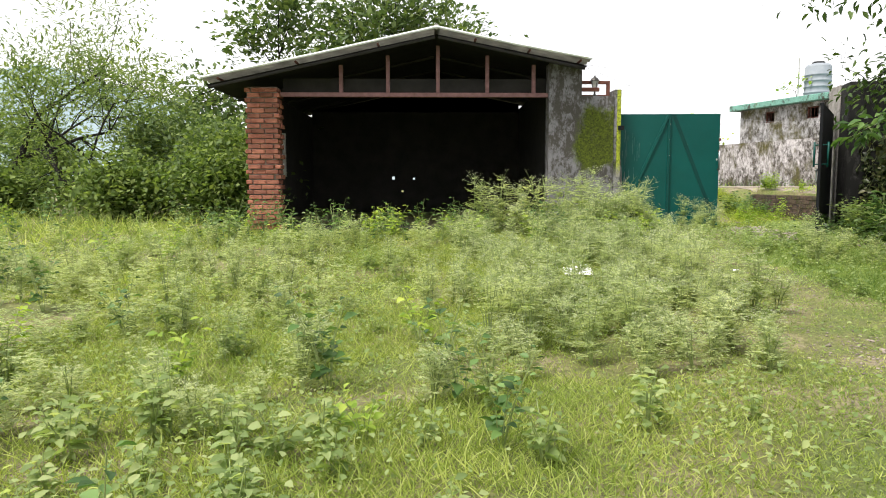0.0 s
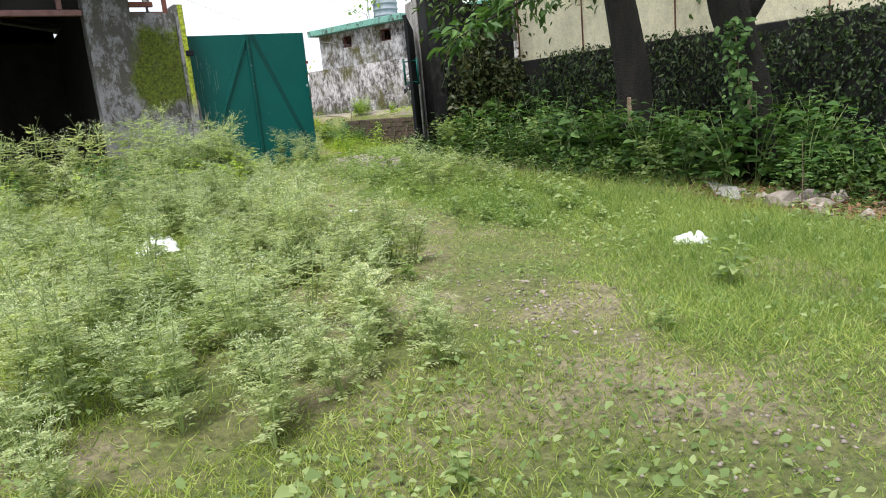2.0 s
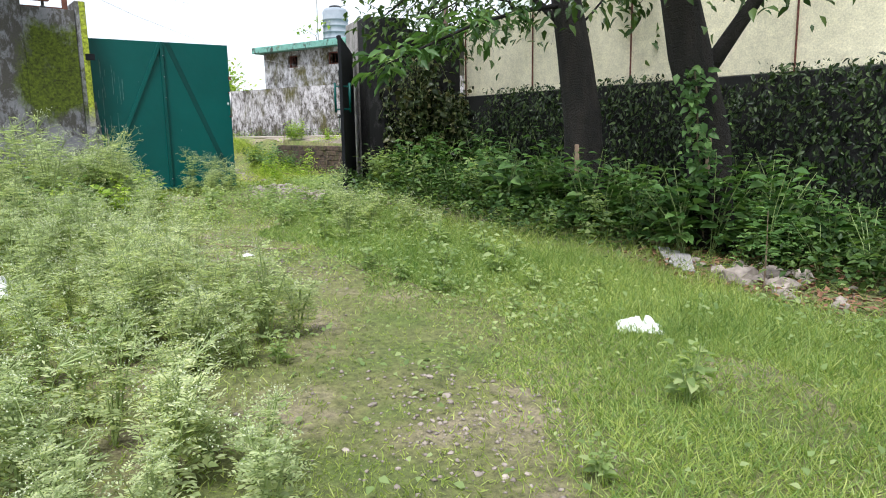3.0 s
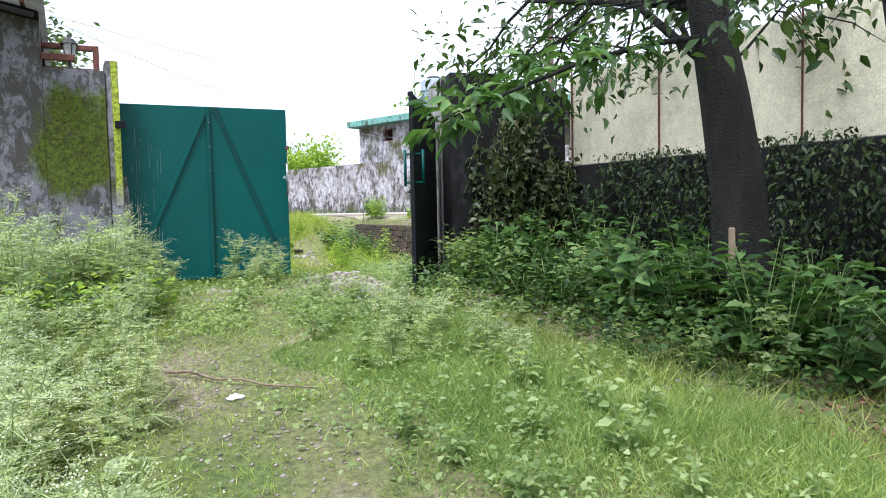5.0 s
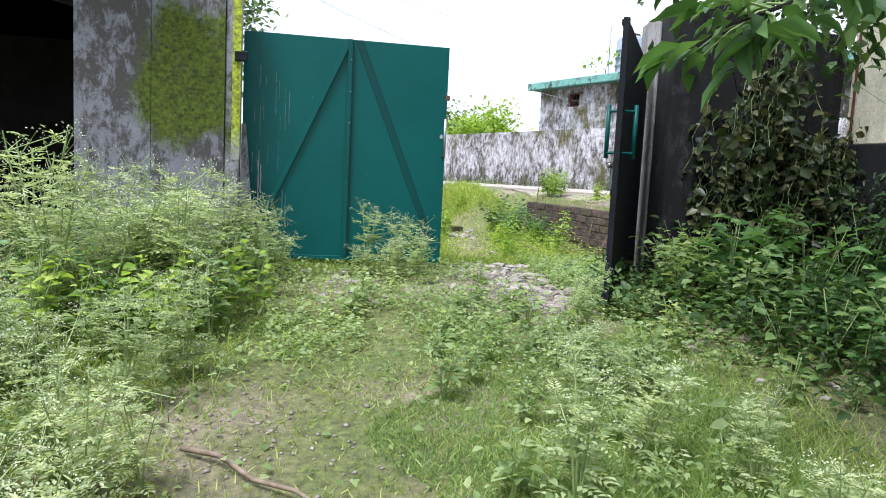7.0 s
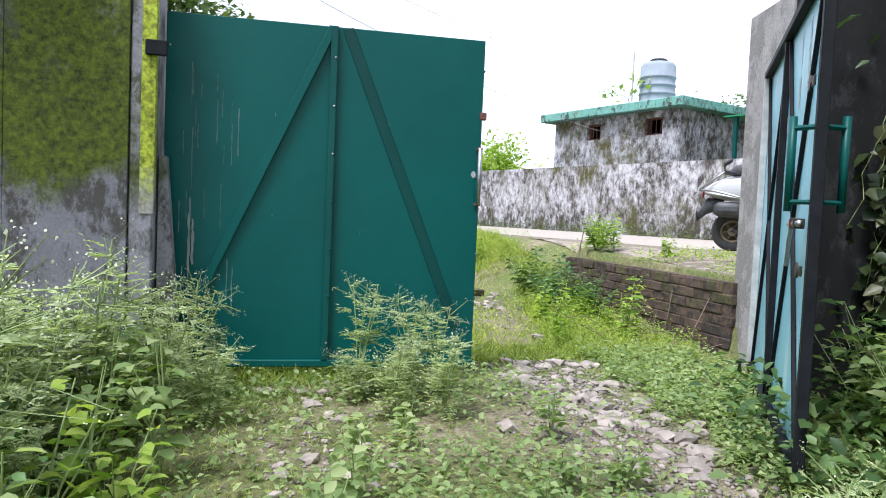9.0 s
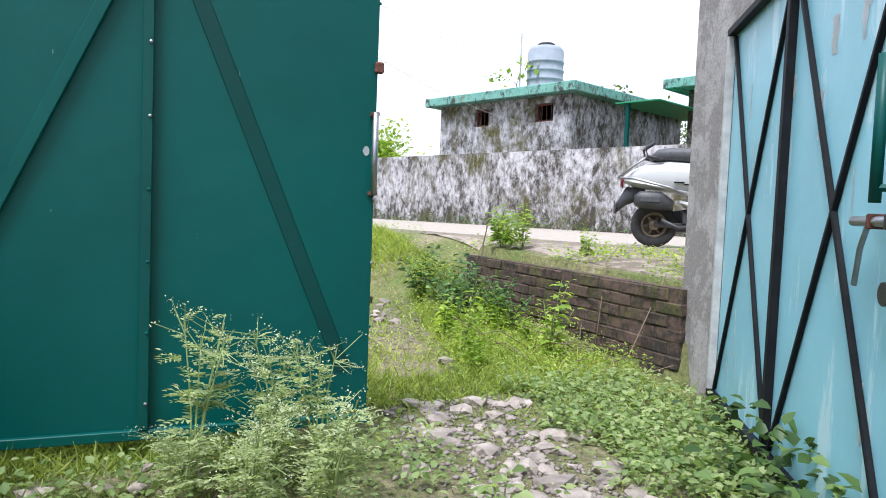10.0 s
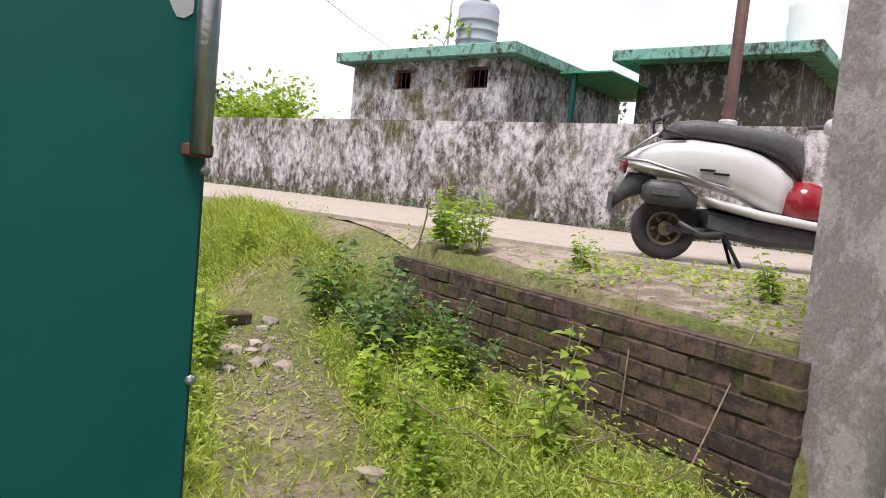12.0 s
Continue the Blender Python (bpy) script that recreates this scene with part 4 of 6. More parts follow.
BLADE = (np.array([(-0.5, 0, 0), (0.5, 0, 0), (-0.38, 0.55, 0.08), (0.38, 0.55, 0.08), (0, 1, -0.06)]), np.array([(0, 1, 3), (0, 3, 2), (2, 3, 4)]))
LEAF = (np.array([(0, 0, 0), (0.5, 0.35, 0.12), (-0.5, 0.35, 0.12), (0, 0.5, 0), (0.32, 0.72, 0.06), (-0.32, 0.72, 0.06), (0, 1, -0.12)]),
        np.array([(0, 1, 3), (0, 3, 2), (3, 1, 4), (3, 5, 2), (3, 4, 6), (3, 6, 5)]))
SLIP = (np.array([(0, 0, 0), (0.5, 0.5, 0.05), (-0.5, 0.5, 0.05), (0, 1, -0.08)]), np.array([(0, 1, 3), (0, 3, 2)]))


def unit(a):
    return a / np.maximum(np.linalg.norm(a, axis=1, keepdims=True), 1e-9)


def cloud(shape, pos, along, face, length, width):
    """Many leaves: at pos, growing along, facing face. Returns vertices and triangles."""
    tv, tf = shape
    a = unit(np.asarray(along, float))
    side = unit(np.cross(a, np.asarray(face, float)))
    n = np.cross(side, a)
    length, width = np.asarray(length, float), np.asarray(width, float)
    v = pos[:, None, :] + tv[None, :, 0, None] * side[:, None, :] * width[:, None, None] + (tv[None, :, 1, None] * a[:, None, :] + tv[None, :, 2, None] * n[:, None, :]) * length[:, None, None]
    k = len(pos)
    f = tf[None] + (np.arange(k) * len(tv))[:, None, None]
    return v.reshape(-1, 3), f.reshape(-1, 3)


def join(*sets):
    vs, fs, o = [], [], 0
    for v, f in sets:
        vs.append(v)
        fs.append(f + o)
        o += len(v)
    return np.concatenate(vs), np.concatenate(fs)


def tri_mesh(name, v, f, material):
    me = bpy.data.meshes.new(name)
    me.vertices.add(len(v))
    me.vertices.foreach_set("co", v.astype(np.float32).ravel())
    me.loops.add(len(f) * 3)
    me.loops.foreach_set("vertex_index", f.astype(np.int32).ravel())
    me.polygons.add(len(f))
    me.polygons.foreach_set("loop_start", np.arange(0, len(f) * 3, 3, dtype=np.int32))
    me.update(calc_edges=True)
    me.validate()
    me.materials.append(material)
    return me


def foliage(name, vf, material, parent=None, label=""):
    ob = new(name, tri_mesh(name, *vf, material))
    if parent:
        ob.parent = parent
    return tagged(ob, label)


def wander(k):
    return rng.normal(size=(k, 3))


def off_many(p):
    """off_track for many places at once."""
    best, side = np.full(len(p), 99.0), np.ones(len(p))
    for (ax, ay), (bx, by) in zip(TROD, TROD[1:]):
        dx, dy = bx - ax, by - ay
        t = np.clip(((p[:, 0] - ax) * dx + (p[:, 1] - ay) * dy) / (dx * dx + dy * dy), 0, 1)
        d = np.hypot(p[:, 0] - ax - t * dx, p[:, 1] - ay - t * dy)
        near = d < best
        side = np.where(near, np.where((p[:, 0] - ax) * dy - (p[:, 1] - ay) * dx > 0, 1.0, -1.0), side)
        best = np.where(near, d, best)
    return best, side


def bare(x, y):
    return noise.noise((x * 0.8 + 3, y * 0.8, 1.3)) + 0.5 * noise.noise((x * 2.6, y * 2.6, 4))


def rough_field(p, f, seed):
    """Smooth random field over the plan, about -1 to 1."""
    r_ = np.random.default_rng(seed)
    out = np.zeros(len(p))
    for k in range(7):
        a, w, ph = r_.uniform(0, 6.28), f * r_.uniform(0.6, 2.4), r_.uniform(0, 6.28)
        out += np.sin((p[:, 0] * math.cos(a) + p[:, 1] * math.sin(a)) * w + ph)
    return out / 2.6


def sow(n, x0, x1, y0, y1, keep):
    """Random places in a rectangle that pass keep(x, y)."""
    out = []
    xs, ys, us = rng.uniform(x0, x1, n), rng.uniform(y0, y1, n), rng.random(n)
    for x, y, u in zip(xs, ys, us):
        if u < keep(x, y):
            out.append((x, y, ground_z(x, y)))
    return np.array(out)


# grass: short on the trodden strip, longer beside it, thin where the soil shows
def grass_patch(name, n, x0, x1, y0, y1, hmin, hmax, w, label, mat="grass"):
    p = np.stack([rng.uniform(x0, x1, n), rng.uniform(y0, y1, n), np.zeros(n)], 1)
    d, side = off_many(p)
    k = np.where(rough_field(p, 1.6, 5) < 0.55, 1.0, 0.35)
    k = np.where(d < 0.55, k * 0.85, k)
    k = np.where((p[:, 0] > 6.7) & (p[:, 1] < 13) & (p[:, 1] > 4.5), k * 0.2, k)
    k = np.where((p[:, 0] > 5.3) & (p[:, 1] > 11.4) & (p[:, 1] < 13.7), k * 0.12, k)
    k = np.where((p[:, 1] > 12.6) & (p[:, 1] < 20) & (p[:, 0] > -3.2) & (p[:, 0] < 3.8), 0, k)
    k = np.where((p[:, 0] > 7.7) & (p[:, 1] > 12.4), 0, k)
    if w > 0.01:
        k = np.where((p[:, 0] > -4.3) & (p[:, 1] > 0.2) & (p[:, 0] < 8.8), 0, k)
    k = np.where((p[:, 1] > 14.2) & (d < 0.3), k * 0.15, k)
    if mat == "lushgrass":
        k = np.where((d < 0.42 + 0.3 * rough_field(p, 2.2, 12)) | (side < 0), 0, k)
        k = k * np.clip((p[:, 1] - 2.2) / 2.4, 0, 1)
        k = np.where(p[:, 0] > 6.35 + 0.25 * rough_field(p, 2.0, 13), k * 0.1, k)
    # stony hollows in the trodden strip
    for cx, cy, rr in ((4.05, 8.1, 0.55), (3.5, 5.1, 0.5), (2.9, 3.2, 0.35), (3.95, 9.6, 0.45)):
        k = np.where(np.hypot(p[:, 0] - cx, (p[:, 1] - cy) * 0.6) < rr, k * 0.5, k)
    p = p[rng.random(n) < k]
    d, side = off_many(p)
    p[:, 2] = [ground_z(x, y) for x, y, _ in p]
    k = len(p)
    big = np.clip(0.85 + 0.4 * rough_field(p, 1.0, 8), 0.45, 1.5)
    h = (hmin + (hmax - hmin) * rng.random(k) ** 1.6) * (0.5 + 0.3 * np.minimum(d, 2.0)) * big
    along = np.stack([rng.normal(0, 0.95, k), rng.normal(0, 0.95, k), np.full(k, 1.0)], 1)
    ob = foliage(name, cloud(BLADE, p, along, wander(k), h, w * rng.uniform(0.6, 1.5, k)), M[mat])
    return tagged(ob, label, "grass", "", "stuff")


grass_patch("grass", 240000, -3.0, 7.6, 0.2, 7.0, 0.03, 0.15, 0.0045, "short yellow-green grass across the yard")
grass_patch("grass", 150000, -4.5, 7.4, 7.0, 13.2, 0.04, 0.18, 0.005, "thin grass among the weeds")
grass_patch("grass", 95000, 2.4, 6.8, 2.2, 7.0, 0.05, 0.16, 0.0038, "lush fine grass along the east of the trodden strip", "lushgrass")
grass_patch("grass", 90000, 4.0, 6.9, 7.0, 11.2, 0.06, 0.18, 0.0038, "lush fine grass towards the gate", "lushgrass")
grass_patch("grass", 110000, 3.9, 7.85, 13.2, 19.5, 0.06, 0.22, 0.008, "fresh green grass beyond the gate", "limegrass")
grass_patch("grass", 60000, -14, 9.2, -3.0, 16.0, 0.10, 0.40, 0.014, "coarse grass around the yard")


def clover_keep(x, y):
    d, side = off_track(x, y)
    if y > 12.6 and x < 3.8:
        return 0.0
    c = noise.noise((x * 0.7, y * 0.7, 11)) + 0.4 * noise.noise((x * 2, y * 2, 2))
    return (0.9 if c > 0.12 else 0.12) * (0.7 if d < 0.6 else 1.0)


def low_leaves(name, n, x0, x1, y0, y1, keep, height, size, mat, label, slim=0.72):
    p = sow(n, x0, x1, y0, y1, keep)
    k = len(p)
    p[:, 2] += rng.random(k) ** 1.3 * height
    along = np.stack([rng.normal(0, 1, k), rng.normal(0, 1, k), rng.normal(0.25, 0.35, k)], 1)
    up = np.stack([rng.normal(0, 0.3, k), rng.normal(0, 0.3, k), np.ones(k)], 1)
    s_ = size * rng.uniform(0.6, 1.4, k)
    return tagged(foliage(name, cloud(LEAF if slim > 0.5 else SLIP, p, along, up, s_, s_ * slim), M[mat]), label, "weeds", "", "stuff")


low_leaves("low_weeds", 52000, -3.5, 6.8, 0.8, 12.6, clover_keep, 0.16, 0.035, "weed", "small round-leaved creeping weeds in the grass")
low_leaves("low_weeds", 13000, 5.6, 7.6, 11.3, 13.8, lambda x, y: 0.95 if x - 0.12 * (y - 12.3) > 6.5 + 0.08 * math.sin(y * 9) else 0.02, 0.12, 0.034, "weed", "pale creeping weeds at the gate's foot")
def gate_mat(x, y):
    if abs(x - (6.15 + 0.12 * (y - 12.3))) < 0.33 + 0.1 * math.sin(y * 7) or math.hypot(x - 4.6, (y - 12.3) * 0.5) < 0.3:
        return 0.05
    c = noise.noise((x * 1.1, y * 1.1, 7)) + 0.4 * noise.noise((x * 3, y * 3, 1))
    edge = min(1.0, max(0.0, (y - 9.7) / 0.8))
    return (0.85 if c > -0.05 else 0.12) * edge


low_leaves("low_weeds", 15000, 4.0, 6.9, 9.9, 13.1, gate_mat, 0.15, 0.033, "weed", "knee-low mixed weeds before the gate")
low_leaves("low_weeds", 42000, 3.9, 7.8, 13.6, 18.6, lambda x, y: (0.8 if bare(x * 1.3, y) < 0.05 else 0.06) * (0.06 if y > 14.4 and off_track(x, y)[0] < 0.28 + 0.1 * math.sin(y * 5) else 1.0), 0.20, 0.027, "limeleaf", "bright green weeds beyond the gate", 0.42)
low_leaves("low_weeds", 8000, 7.95, 9.6, 13.5, 17.5, lambda x, y: (0.9 if bare(x * 2, y * 2) > 0.05 else 0.04) * (lane_v(x, y) < 13.3), 0.08, 0.028, "limeleaf", "sparse weeds on the verge of the lane")
wx = np.array([lane_xy(17.9, s) for s in rng.uniform(4, 40, 2600)])
wx = np.concatenate([wx - rng.random((2600, 1)) * np.array([[0.3, 0.1]]), ROAD_Z + 0.02 + rng.random((2600, 1)) ** 2 * 0.2], 1)
tagged(foliage("low_weeds", cloud(LEAF, wx, wander(2600), np.tile([0.0, 0.0, 1.0], (2600, 1)) + 0.3 * wander(2600), rng.uniform(0.03, 0.08, 2600), rng.uniform(0.02, 0.05, 2600)), M["bushleaf"]), "fringe of small weeds along the lane wall", "weeds", "", "stuff")
low_leaves("low_weeds", 14000, 6.3, 9.2, 4.6, 12.4, lambda x, y: 0.9 if x > 6.9 + 0.25 * math.sin(y * 2.1) + (0.5 if y < 7 else 0) - 0.05 * y + 0.3 else 0.05, 0.35, 0.065, "bushleaf", "dark creeping leaves along the old wall")


def weed_plant(h, seed, flowers=True):
    """A tall weed: branching stems, feathery leaves, tiny white flower heads."""
    global rng
    rng = np.random.default_rng(seed)
    root = thing("flowering_weed", "tall pale-green weed with tiny white flower heads", "weed", (0, 0, 0), 0, "flowering weeds")
    bm_ = bmesh.new()
    anchors = []
    for s_ in range(5):
        a, r = rng.uniform(0, 6.28), rng.uniform(0.08, 0.32) * h
        tip = Vector((math.cos(a) * r, math.sin(a) * r, h * rng.uniform(0.75, 1.0)))
        midp = Vector((tip.x * 0.35, tip.y * 0.35, tip.z * 0.5))
        tube(bm_, [(0, 0, -0.03), midp, tip], [0.006, 0.004, 0.002], 4)
        anchors.append((midp, tip))
    part("stem", bm_, M["stem"], root)
    pos, al, ln = [], [], []
    for midp, tip in anchors:
        for k in range(16):
            t = rng.beta(1.5, 1.1)
            p = Vector((0, 0, 0)).lerp(midp, t * 2) if t < 0.5 else midp.lerp(tip, t * 2 - 1)
            a = rng.uniform(0, 6.28)
            d = Vector((math.cos(a), math.sin(a), rng.uniform(-0.1, 0.7))).normalized()
            L = (0.16 - 0.09 * t) * (0.6 + 0.6 * h)
            side = d.cross(Vector((0, 0, 1))).normalized()
            for j in range(5):
                q = p + d * L * (0.25 + 0.18 * j) - Vector((0, 0, 0.25 * L * (j / 5) ** 2))
                for sg in (-1, 1):
                    pos.append(q)
                    al.append(d * 0.7 + side * sg)
                    ln.append(L * (0.42 - 0.05 * j))
            pos.append(p + d * L)
            al.append(d)
            ln.append(L * 0.3)
    pos, al, ln = np.array(pos), np.array(al), np.array(ln)
    up = np.stack([rng.normal(0, 0.35, len(pos)), rng.normal(0, 0.35, len(pos)), np.ones(len(pos))], 1)
    foliage("foliage", cloud(SLIP, pos, al, up, ln, ln * 0.36), M["paleweed"], root)["kind"] = "stuff"
    if flowers:
        fp = []
        bp = bmesh.new()
        for midp, tip in anchors:
            for c_ in range(7):
                q = tip + Vector((rng.normal(0, 0.05), rng.normal(0, 0.05), rng.uniform(-0.09, 0.05))) * (0.6 + h)
                tube(bp, [midp.lerp(tip, 0.8), q], [0.002, 0.001], 3)
                for k in range(7):
                    fp.append(q + Vector((rng.normal(0, 0.013), rng.normal(0, 0.013), rng.normal(0.004, 0.008))))
        part("flower_stalk", bp, M["stem"], root)["kind"] = "stuff"
        fp = np.array(fp)
        k = len(fp)
        foliage("bloom", cloud(SLIP, fp, wander(k), wander(k), np.full(k, 0.0062), np.full(k, 0.0062)), M["flower"], root, "tiny white flower heads")["kind"] = "stuff"
    return root


def broad_plant(h, seed, leaf_size, n, mat, label, name="broadleaf_weed", category="weed", group="broad-leaved weeds"):
    """A leafy weed: a few stems with paired broad leaves."""
    global rng
    rng = np.random.default_rng(seed)
    root = thing(name, label, category, (0, 0, 0), 0, group)
    bm_ = bmesh.new()
    pos, al, ln = [], [], []
    stems = 5
    for s_ in range(stems):
        a, r = rng.uniform(0, 6.28), rng.uniform(0.1, 0.42) * h
        tip = Vector((math.cos(a) * r, math.sin(a) * r, h * rng.uniform(0.6, 1.0)))
        midp = Vector((tip.x * 0.4, tip.y * 0.4, tip.z * 0.55))
        tube(bm_, [(0, 0, -0.04), midp, tip], [0.0045, 0.0035, 0.002], 5)
        for k in range(n // stems):
            t = 0.12 + 0.88 * (k + 1) / (n // stems)
            p = Vector((0, 0, 0)).lerp(midp, t * 2) if t < 0.5 else midp.lerp(tip, t * 2 - 1)
            b = k * 1.57 + rng.normal(0, 0.4)
            d = Vector((math.cos(b), math.sin(b), rng.uniform(-0.25, 0.45)))
            pos.append(p + d.normalized() * leaf_size * 0.25)
            al.append(d)
            ln.append(leaf_size * rng.uniform(0.55, 1.25) * (1.1 - 0.45 * t))
    part("stem", bm_, M["stem"], root)
    pos, al, ln = np.array(pos), np.array(al), np.array(ln)
    up = np.stack([rng.normal(0, 0.35, len(pos)), rng.normal(0, 0.35, len(pos)), np.ones(len(pos))], 1)
    foliage("foliage", cloud(LEAF, pos, al, up, ln, ln * 0.62), M[mat], root)["kind"] = "stuff"
    return root


def scatter(masters, places, smin=0.8, smax=1.25, first=True):
    """Copies of the masters at places (x, y); the first places take the masters themselves."""
    for k, (x, y) in enumerate(places):
        mst = masters[k % len(masters)]
        m = pose(x, y, ground_z(x, y), rng.normal(0, 5), rng.normal(0, 5), rng.uniform(0, 360))
        if first and k < len(masters):
            mst.matrix_basis = m
        else:
            ob = copy_thing(mst, m)
            ob.scale = [rng.uniform(smin, smax)] * 3


def pick(n, x0, x1, y0, y1, ok, gap=0.2, tries=40):
    out = []
    for _ in range(n * tries):
        if len(out) >= n:
            break
        x, y = rng.uniform(x0, x1), rng.uniform(y0, y1)
        if ok(x, y) and all((x - a) ** 2 + (y - b) ** 2 > gap * gap for a, b in out):
            out.append((x, y))
    return out


# flowering weeds west of the trodden strip
weeds = [weed_plant(h, 20 + k) for k, h in enumerate((0.46, 0.58, 0.52, 0.38))]
rng = np.random.default_rng(31)
west = lambda lim: (lambda x, y: off_track(x, y)[1] < 0 and off_track(x, y)[0] > lim + 0.25 * math.sin(y * 3 + x))
scatter(weeds, pick(120, 0.6, 3.9, 4.6, 10.2, lambda x, y: math.hypot(x - 1.75, (y - 8.0) * 0.6) > 0.42 and west(0.75)(x, y) and x > 0.6 + 0.3 * math.sin(y), 0.17)
        + pick(62, -4.5, 1.6, 3.6, 10.8, lambda x, y: bare(x, y) < 0.25 and off_track(x, y)[0] > 1.1, 0.22) + pick(16, 3.6, 5.4, 12.3, 13.1, lambda x, y: off_track(x, y)[0] > 0.75 and not (4.1 < x < 4.82), 0.2)
        + pick(32, 2.2, 3.7, 9.8, 12.8, lambda x, y: off_track(x, y)[0] > 0.9, 0.2) + pick(8, 5.0, 5.9, 8.4, 10.6, lambda x, y: off_track(x, y)[0] > 0.75, 0.3) + [(4.85, 12.8), (5.1, 12.75), (5.32, 12.85), (5.2, 12.95), (5.0, 12.5), (5.25, 12.45), (3.95, 12.9)], 0.7, 1.2)

scatter(weeds, pick(28, 2.3, 3.5, 6.3, 9.4, lambda x, y: west(0.7)(x, y), 0.2), 0.8, 1.1, False)
scatter(weeds, pick(16, 2.5, 3.75, 11.0, 12.7, lambda x, y: off_track(x, y)[0] > 1.1, 0.22) + pick(10, 0.9, 2.6, 11.6, 12.8, lambda x, y: True, 0.3), 1.5, 2.0, False)



def thicket(masters, places, smin, smax, seed, label):
    """Many more of the same weeds, grown into one another, as one mass."""
    r_ = np.random.default_rng(seed)
    sets = []
    shapes = []
    for mst in masters:
        me = [c for c in mst.children if c.name.startswith("foliage")][0].data
        v = np.empty(len(me.vertices) * 3)
        me.vertices.foreach_get("co", v)
        f = np.empty(len(me.polygons) * 3, dtype=np.int32)
        me.polygons.foreach_get("vertices", f)
        shapes.append((v.reshape(-1, 3), f.reshape(-1, 3)))
    for k, (x, y) in enumerate(places):
        v, f = shapes[k % len(shapes)]
        a, g = r_.uniform(0, 6.28), r_.uniform(smin, smax)
        c, s_ = math.cos(a) * g, math.sin(a) * g
        sets.append((np.stack([v[:, 0] * c - v[:, 1] * s_ + x, v[:, 0] * s_ + v[:, 1] * c + y, v[:, 2] * g + ground_z(x, y)], 1), f))
    return tagged(foliage("weed_thicket", join(*sets), M["paleweed"]), label, "weeds", "", "stuff")


thicket(weeds, pick(110, -5.0, 0.2, 3.2, 10.6, lambda x, y: off_track(x, y)[0] > 1.2 and bare(x * 1.4, y * 1.4) < 0.15 and x + 0.35 * (y - 3.2) > -5 and (x < -0.6 or y > 6), 0.2), 0.5, 1.05, 5, "mass of pale feathery weeds over the west of the yard")

# leafy band in front of the shed and over the west side
leafy_weeds = [broad_plant(h, 40 + k, 0.10, 46, mat, "leafy green weed growing thick before the shed") for k, (h, mat) in enumerate(((0.6, "bigleaf"), (0.5, "weed"), (0.7, "bigleaf"), (0.5, "limeleaf")))]
rng = np.random.default_rng(51)
scatter(leafy_weeds, pick(95, -3.6, 3.9, 10.6, 12.85, lambda x, y: off_track(x, y)[0] > 1.0, 0.2) + pick(55, -9.0, -2.8, 6.0, 16.0, lambda x, y: True, 0.4)
        + pick(16, -3.0, 1.0, 1.8, 6, lambda x, y: off_track(x, y)[0] > 1.2, 0.5), 0.7, 1.15)

scatter([leafy_weeds[1], leafy_weeds[3]], pick(30, 2.8, 4.0, 10.5, 12.7, lambda x, y: off_track(x, y)[0] > 0.8, 0.2), 0.85, 1.25, False)

# low broad-leaved clumps in the near grass
clumps = [broad_plant(0.26, 60 + k, 0.075, 50, "weed", "low clump of broad pale-green leaves in grass", "weed_clump", "weed", "low weed clumps") for k in range(2)]
rng = np.random.default_rng(61)
scatter(clumps, pick(75, -2.6, 6.0, 1.2, 9.5, lambda x, y: off_track(x, y)[0] > 0.45, 0.35) + pick(46, -2.4, -0.1, 1.7, 3.6, lambda x, y: off_track(x, y)[0] > 0.55, 0.17) + pick(26, 5.6, 7.0, 7.2, 11.4, lambda x, y: off_track(x, y)[0] > 0.7, 0.2) + pick(22, 4.5, 5.8, 9.6, 12.2, lambda x, y: off_track(x, y)[0] > 0.3, 0.22), 0.6, 1.3)

# dark undergrowth along the old wall
under = [broad_plant(h, 70 + k, ls, n, mt, "broad-leaved undergrowth at the old wall's foot", "undergrowth_plant", "shrub", "undergrowth along the wall") for k, (h, ls, n, mt) in enumerate(((0.6, 0.12, 70, "bushleaf"), (0.8, 0.15, 75, "bigleaf"), (0.7, 0.19, 60, "bigleaf"), (0.42, 0.09, 70, "bushleaf")))]
rng = np.random.default_rng(71)
scatter(under, pick(110, 6.7, 9.2, 4.2, 12.3, lambda x, y: x > 7.5 - 0.06 * (y - 5) + 0.25 * math.sin(y * 2.3) and not (x < 7.9 and 12.4 < y) and math.hypot(x - 8.0, y - 6.7) > 0.35, 0.24), 0.5, 1.35)

scatter(under[1:3], pick(16, 7.3, 8.3, 5.6, 9.2, lambda x, y: math.hypot(x - 8.0, y - 6.7) > 0.4, 0.3), 1.05, 1.3, False)
heart = [broad_plant(0.85, 77, 0.12, 110, "weed", "upright plant with pale heart-shaped leaves by the gate leaf", "heart_leaved_plant", "plant", "heart-leaved plants")]
scatter(heart, [(7.25, 11.75), (7.45, 11.4), (7.1, 11.3), (7.5, 11.95), (7.35, 10.9), (7.5, 9.6), (7.4, 7.5), (7.2, 11.55), (7.6, 11.6)], 0.8, 1.1)

